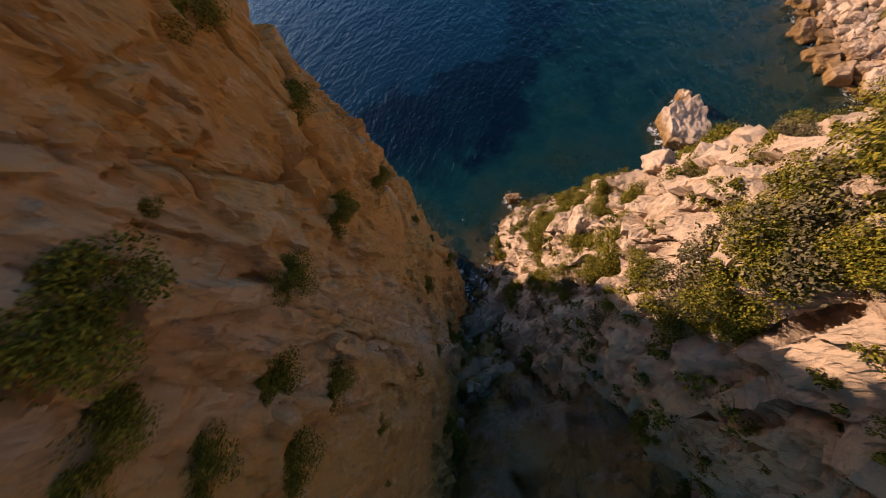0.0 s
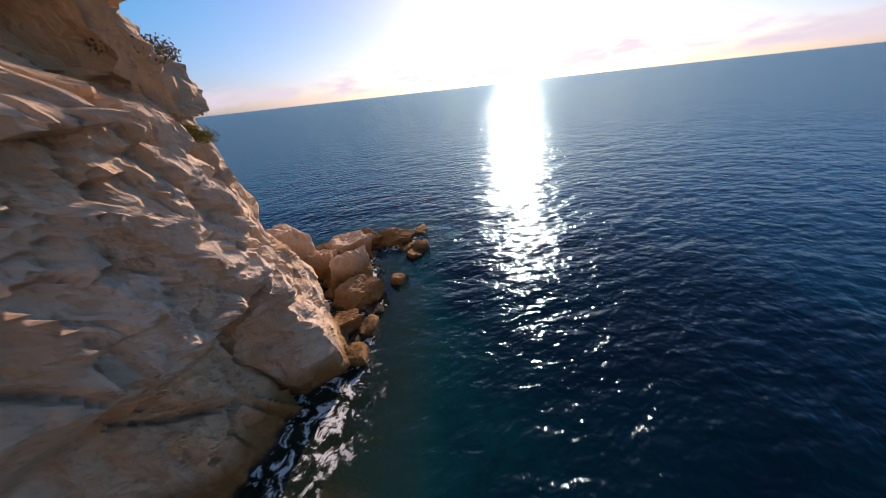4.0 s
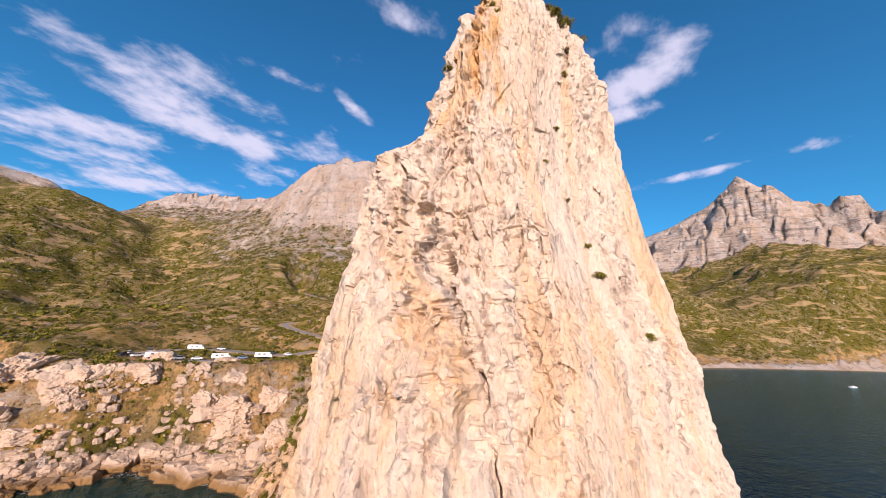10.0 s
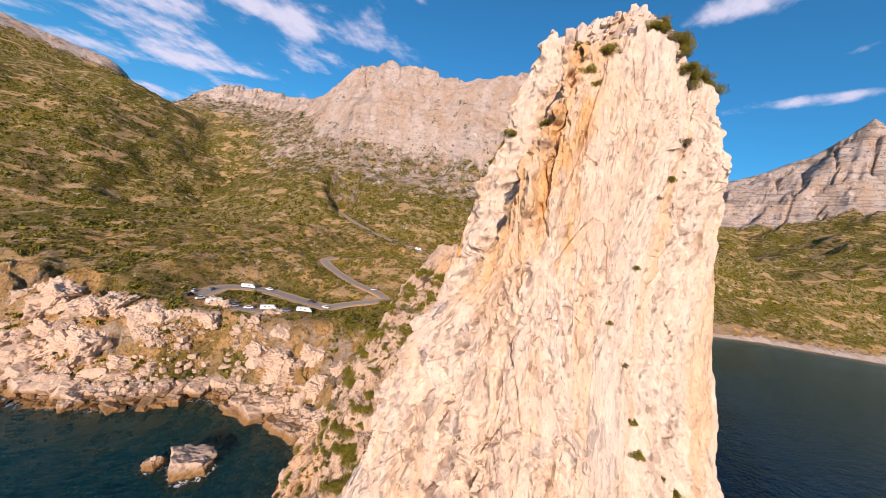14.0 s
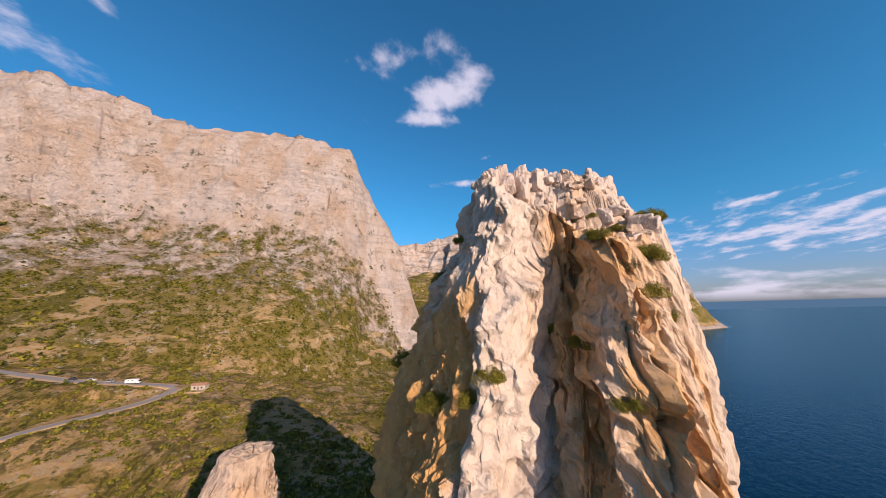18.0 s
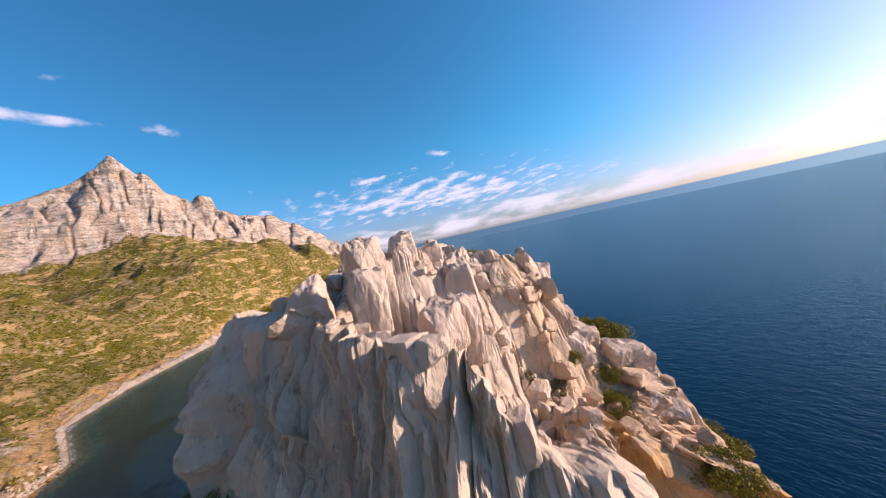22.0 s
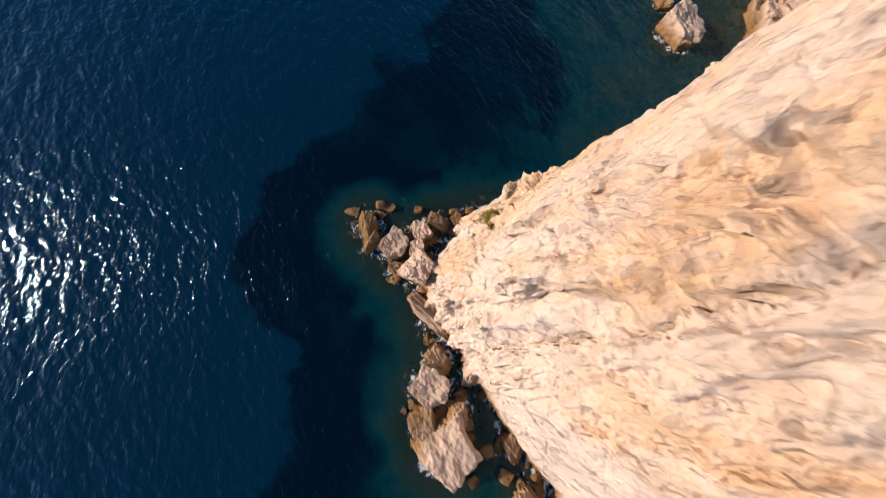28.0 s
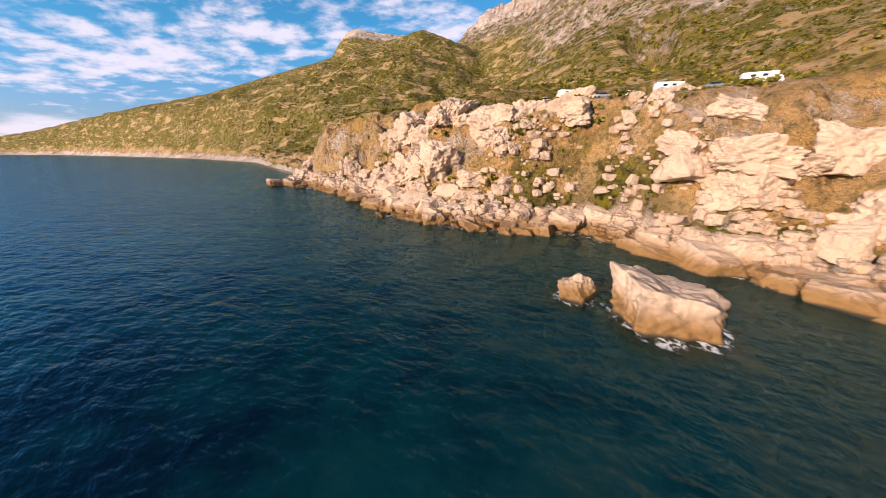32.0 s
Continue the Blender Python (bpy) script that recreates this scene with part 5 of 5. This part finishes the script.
scatter_scrub("maquis", [(-260, -60, -230, 90, 9000), (-330, -40, 60, 330, 5500)], 3, M_SCRUB, 46, 0.8, 2.6, 0.30, 0.95, "olive green maquis scrub over the coastal slope", 9.0, -0.25)
scatter_scrub("dry_scrub", [(-200, -60, -230, 60, 2600), (-200, -40, 60, 260, 1200)], 4, M_DRY, 40, 0.6, 1.6, 0.24, 0.9, "dry straw-coloured scrub between the bushes", 6.0, -0.5)
scatter_scrub("far_maquis", [(-800, -260, -700, 500, 9000), (-420, 100, 330, 900, 3500)], 6, M_SCRUB, 14, 2.0, 5.0, 0.42, 0.85, "olive green scrub on the far slopes", 14.0, -0.2)


# ---- the summit's blocks ----
SUMMIT = [boulder_mesh("summit_block", 800 + k, 4, M_SUMMIT, planes=20, sharp=60.0) for k in range(5)]
for k, (x, y, top, s, tall, turn, tip) in enumerate(((-4.5, -14.3, 128.5, 1.1, 1.9, 10, 4), (-6.8, -14.6, 126.8, 1.2, 1.6, 50, -6), (-5.3, -16.0, 127.0, 1.1, 1.8, 80, 5), (-2.3, -13.5, 128.0, 1.1, 1.8, 20, 8), (-1.0, -12.9, 127.4, 1.3, 1.4, 60, -8),
                                                (6.0, -13.8, 125.2, 1.7, 1.9, 30, 12), (1.5, -12.5, 126.5, 1.2, 1.2, 0, 10), (5.8, -15.5, 120.6, 1.5, 1.0, 70, -5), (2.2, -13.2, 125.2, 1.0, 1.3, 15, 12), (-7.8, -13.0, 126.2, 1.4, 1.2, 35, 3),
                                                (-3.4, -17.2, 125.6, 1.1, 1.7, 5, 5), (-0.4, -15.0, 126.0, 1.3, 1.5, 44, -8), (-2.0, -16.4, 125.2, 1.2, 1.7, 75, 5), (0.6, -13.9, 126.2, 1.0, 1.4, 22, -7), (8.4, -16.8, 119.4, 1.4, 1.0, 60, 9),
                                                (-5.6, -11.4, 126.2, 1.3, 1.0, 12, -4), (-3.4, -10.8, 126.0, 1.2, 0.9, 66, 12), (3.9, -13.4, 124.6, 1.1, 0.9, 33, -9), (6.8, -15.7, 120.8, 1.2, 0.8, 80, 6), (7.2, -19.2, 117.2, 1.2, 0.9, 20, 15),
                                                (-4.4, -18.2, 124.4, 1.0, 1.9, 40, 4), (9.2, -17.6, 118.6, 1.1, 0.9, 55, 8), (4.9, -14.9, 122.6, 1.2, 1.0, 25, -12))):
    ob = new("summit_block", SUMMIT[k % 5])
    ob.matrix_world = Matrix.Translation((x, y, top - 0.72 * s * tall)) @ Euler((radians(tip), radians(-tip), radians(turn))).to_matrix().to_4x4() @ Matrix.Diagonal((s, s * 0.85, s * tall, 1))
    ob.parent = pinnacle
    ob["label"] = "weathered pale block on the summit"


def summit_rubble(count, seed):
    """Broken white stones strewn over the summit, joined."""
    rng = np.random.default_rng(seed)
    shapes = [boulder_shape(860 + k, 2, planes=10, sharp=60.0) for k in range(6)]
    rim = TOP[rng.integers(0, len(TOP), count * 3)]
    V, F, n = [], [], 0
    for k, (x, y, z) in enumerate(rim[rim[:, 1] < -4][:count]):
        P, T = shapes[k % 6]
        size = 0.12 + 0.6 * rng.uniform() ** 3
        th = rng.uniform(0, 6.28)
        Q = P * size * rng.uniform(0.7, 1.3, 3)
        V.append(np.stack([Q[:, 0] * math.cos(th) - Q[:, 1] * math.sin(th), Q[:, 0] * math.sin(th) + Q[:, 1] * math.cos(th), Q[:, 2]], -1) + (x, y, z + 0.15 * size))
        F.append(T + n)
        n += len(P)
    me = mesh_from("summit_rubble", np.concatenate(V), np.concatenate(F), smooth=False)
    me.materials.append(M_SUMMIT)
    return tagged(new("summit_rubble", me), "broken white stones strewn over the summit", "rubble", kind="stuff")


summit_rubble(900, 41)
rng = np.random.default_rng(21)
for k in range(46):
    z, deg = rng.uniform(4, 72), rng.uniform(60, 300)
    x, y, z = on_rock("rock_buttress", z, deg)
    s = rng.uniform(1.2, 3.0)
    ob = new("ledge_block", BOULDERS[k % 10])
    ob.matrix_world = Matrix.Translation((x - 0.45 * s * math.sin(radians(deg)), y - 0.45 * s * math.cos(radians(deg)), z)) @ Euler((rng.uniform(-0.3, 0.3), rng.uniform(-0.3, 0.3), rng.uniform(0, 6.28))).to_matrix().to_4x4() @ Matrix.Diagonal((s, s * 0.9, s * rng.uniform(0.9, 1.6), 1))
    ob.parent = buttress
    ob["label"] = "cracked block on a ledge"


# ---- road, car park, vehicles, house ----
M_ASPHALT = plain("asphalt", (0.30, 0.265, 0.235), 0.9, 0, 0.1)
M_VERGE = plain("ochre_verge", (0.50, 0.33, 0.17), 0.95, 0, 0.1)


def ribbon(name, line, half, lift, mat, label, n=10):
    """A strip laid along a line of points, with a kerbless thickness."""
    P = np.array(line, float)
    t = np.linspace(0, len(P) - 1, (len(P) - 1) * n + 1)
    i = np.clip(np.floor(t).astype(int), 0, len(P) - 2)
    u = (t - i)[:, None]
    g = lambda k: P[np.clip(i + k, 0, len(P) - 1)]
    C = g(0) + 0.0
    C = 0.5 * (2 * g(0) + u * (g(1) - g(-1)) + u * u * (2 * g(-1) - 5 * g(0) + 4 * g(1) - g(2)) + u ** 3 * (3 * (g(0) - g(1)) + g(2) - g(-1)))
    T = np.gradient(C, axis=0)
    T[:, 2] = 0
    T /= np.linalg.norm(T, axis=1)[:, None] + 1e-9
    S = np.stack([T[:, 1], -T[:, 0], 0 * T[:, 0]], -1)
    rows = np.stack([C - S * half + (0, 0, -0.4), C - S * half + (0, 0, lift), C + S * half + (0, 0, lift), C + S * half + (0, 0, -0.4)], 1)
    me = mesh_from(name, rows.reshape(-1, 3), grid_faces(len(C), 4), smooth=False)
    me.materials.append(mat)
    return tagged(new(name, me), label, "road", kind="structure")


ribbon("verge", ROAD, 4.6, 0.16, M_VERGE, "ochre earth verge along the road")
ribbon("road", ROAD, 2.4, 0.24, M_ASPHALT, "narrow grey asphalt road winding down to the shore")
ribbon("car_park", ROAD2, 6.5, 0.20, M_VERGE, "earth car park above the shore")
ribbon("car_park_lane", ROAD2, 3.0, 0.27, M_ASPHALT, "worn asphalt lane through the car park")

M_WHITE = plain("white_paint", (0.80, 0.79, 0.76), 0.35, 0, 0.03)
M_SILVER = plain("silver_paint", (0.42, 0.43, 0.45), 0.35, 0.3, 0.05)
M_BLUE = plain("blue_grey_paint", (0.16, 0.22, 0.30), 0.35, 0.1, 0.05)
M_DARK = plain("dark_paint", (0.05, 0.05, 0.055), 0.35, 0.1, 0.05)
M_GLASS = plain("dark_glass", (0.02, 0.025, 0.03), 0.08, 0, 0.0)
M_TYRE = plain("tyre_rubber", (0.03, 0.03, 0.03), 0.9)


def bevelled_box(sx, sy, sz, z0, bev=0.08, taper=0.0, shift=0.0):
    bm = bmesh.new()
    bmesh.ops.create_cube(bm, size=1.0)
    for v in bm.verts:
        top = v.co.z > 0
        k = 1 - (taper if top else 0)
        v.co = Vector((v.co.x * sx * k + (shift if top else 0), v.co.y * sy * (1 - (taper * 0.5 if top else 0)), z0 + (v.co.z + 0.5) * sz))
    bmesh.ops.bevel(bm, geom=list(bm.edges), offset=bev, segments=2, affect='EDGES')
    return bm


def part(name, bm, mat, parent, label=""):
    me = bpy.data.meshes.new(name)
    bm.to_mesh(me)
    bm.free()
    me.materials.append(mat)
    ob = new(name, me)
    ob.parent = parent
    if label:
        ob["label"] = label
    return ob


def wheel_bm(x, y, r):
    bm = bmesh.new()
    bmesh.ops.create_cone(bm, cap_ends=True, segments=14, radius1=r, radius2=r, depth=0.22)
    bmesh.ops.rotate(bm, verts=bm.verts, matrix=Matrix.Rotation(radians(90), 3, 'X'))
    bmesh.ops.translate(bm, verts=bm.verts, vec=(x, y, r))
    return bm


def vehicle(kind, paint, label):
    root = new(kind)
    root.empty_display_size = 0.5
    if kind == "camper_van":
        L, W, H = 6.4, 2.2, 2.0
        part("body", bevelled_box(L, W, H, 0.75, 0.12), paint, root)
        part("cab", bevelled_box(1.7, 2.0, 1.3, 0.5, 0.15, 0.12, -0.3), paint, root).location = (L / 2 + 0.4, 0, 0)
        part("windscreen", bevelled_box(0.12, 1.7, 0.7, 1.25, 0.03), M_GLASS, root).location = (L / 2 + 1.0, 0, 0)
        for sx in (-1.2, 0.9):
            for sy in (-1, 1):
                part("window", bevelled_box(1.0, 0.05, 0.5, 1.75, 0.02), M_GLASS, root).location = (sx, sy * (W / 2 + 0.01), 0)
        wx, r = (-2.0, 2.9), 0.36
    else:
        L, W, H = 4.2, 1.75, 0.75
        part("body", bevelled_box(L, W, H, 0.32, 0.18), paint, root)
        part("cabin", bevelled_box(2.3, 1.55, 0.62, 1.0, 0.12, 0.25), M_GLASS, root)
        part("roof", bevelled_box(1.7, 1.35, 0.08, 1.58, 0.03), paint, root).location = (0, 0, 0)
        wx, r = (-1.3, 1.35), 0.32
    for x in wx:
        for y in (-W / 2 + 0.1, W / 2 - 0.1):
            part("wheel", wheel_bm(x, y, r), M_TYRE, root)
    return tagged(root, label, "vehicle", "parked vehicles")


van = vehicle("camper_van", M_WHITE, "white camper van parked above the shore")
cars = [vehicle("parked_car", M_WHITE, "white car in the earth car park"), vehicle("parked_car", M_SILVER, "silver car in the earth car park"),
        vehicle("parked_car", M_BLUE, "blue-grey car in the earth car park"), vehicle("parked_car", M_DARK, "dark car in the earth car park")]


def ground_z(x, y):
    return float(height(np.array([float(x)]), np.array([float(y)]))[0][0])


FLEET = [(van, -136.5, -45, 80), (van, -139.5, -62, 95), (cars[0], -141.5, -70.5, 95), (cars[1], -143, -77, 110), (cars[2], -137, -53, 88), (van, -146, -86, 115), (cars[0], -152, -93, 130),
         (cars[3], -158, -99, 150), (cars[1], -166, -99, 175), (van, -178.5, -76, 80), (cars[0], -177, -64, 70), (cars[2], -170, -92, 160), (cars[0], -145, -33, 50), (cars[3], -156, -40, 235),
         (van, -252, 60, 30), (cars[1], -262, 54, 30), (cars[0], -271, 49, 30), (cars[3], -280, 44, 28), (cars[0], -172, 0, 120)]
used = set()
for ob, x, y, turn in FLEET:
    m = pose(x, y, ground_z(x, y) + 0.22, 0, 0, turn)
    if ob.name in used:
        copy_thing(ob, m)
    else:
        ob.matrix_basis = m
        used.add(ob.name)

M_WALL = plain("lime_render", (0.46, 0.38, 0.29), 0.9, 0, 0.06)
M_TILE = plain("terracotta_tile", (0.42, 0.21, 0.12), 0.85, 0, 0.1)


def house(x, y, turn, L, W, H, label):
    root = new("house")
    z = ground_z(x, y) - 0.3
    root.matrix_world = pose(x, y, z, 0, 0, turn)
    part("wall", bevelled_box(L, W, H + 0.3, 0, 0.05), M_WALL, root)
    roof = bmesh.new()
    pts = [(-L / 2 - 0.4, -W / 2 - 0.4, H + 0.3), (L / 2 + 0.4, -W / 2 - 0.4, H + 0.3), (L / 2 + 0.4, W / 2 + 0.4, H + 0.3), (-L / 2 - 0.4, W / 2 + 0.4, H + 0.3), (-L / 2 - 0.4, 0, H + 1.5), (L / 2 + 0.4, 0, H + 1.5)]
    v = [roof.verts.new(p) for p in pts]
    for f in ((0, 1, 5, 4), (2, 3, 4, 5), (0, 4, 3), (1, 2, 5), (0, 3, 2, 1)):
        roof.faces.new([v[i] for i in f])
    part("roof", roof, M_TILE, root, "low terracotta tile roof")
    n = max(2, int(L // 4))
    for k in range(n):
        part("window", bevelled_box(1.0, 0.1, 1.1, 1.2, 0.02), M_GLASS, root).location = (-L / 2 + (k + 0.5) * L / n, -W / 2 - 0.01, 0)
    part("door", bevelled_box(1.0, 0.1, 2.1, 0.3, 0.02), M_WOOD, root).location = (L / 2 - L / n, -W / 2 - 0.02, 0)
    part("terrace", bevelled_box(L * 1.1, 5.0, 0.9, -0.4, 0.05), M_VERGE, root).location = (0, -W / 2 - 2.8, 0)
    return tagged(root, label, "house")


house(-216, 78, 30, 8, 4, 2.8, "small pale hut beside the upper road")


def boat(x, y, turn, L):
    root = new("motor_boat")
    root.matrix_world = pose(x, y, 0.05, 0, 0, turn)
    bm = bmesh.new()
    prof = []
    for k in range(9):
        t = k / 8
        w = 0.42 * math.sin(math.pi * min(0.5 + t * 0.5, 1.0)) if t > 0 else 0.42
        w = 0.40 * (1 - t ** 2.6)
        prof.append((-0.5 * L + t * L, w * L * 0.42))
    top = [bm.verts.new((x_, y_, 0.85 + 0.25 * (x_ / L + 0.5))) for x_, y_ in prof] + [bm.verts.new((x_, -y_, 0.85 + 0.25 * (x_ / L + 0.5))) for x_, y_ in prof[::-1][1:]]
    low = [bm.verts.new((v.co.x * 0.92, v.co.y * 0.6, -0.2)) for v in top]
    for a in range(len(top)):
        b = (a + 1) % len(top)
        bm.faces.new((top[a], top[b], low[b], low[a]))
    bm.faces.new(top)
    bm.faces.new(low[::-1])
    bmesh.ops.recalc_face_normals(bm, faces=bm.faces)
    part("hull", bm, M_WHITE, root)
    part("cabin", bevelled_box(L * 0.3, L * 0.2, 0.9, 0.9, 0.1, 0.2), M_WHITE, root)
    part("windscreen", bevelled_box(0.1, L * 0.17, 0.4, 1.3, 0.02), M_GLASS, root).location = (L * 0.15, 0, 0)
    return tagged(root, "small white motor boat at anchor in the bay", "boat")


boat(-28, 560, 40, 7.5)
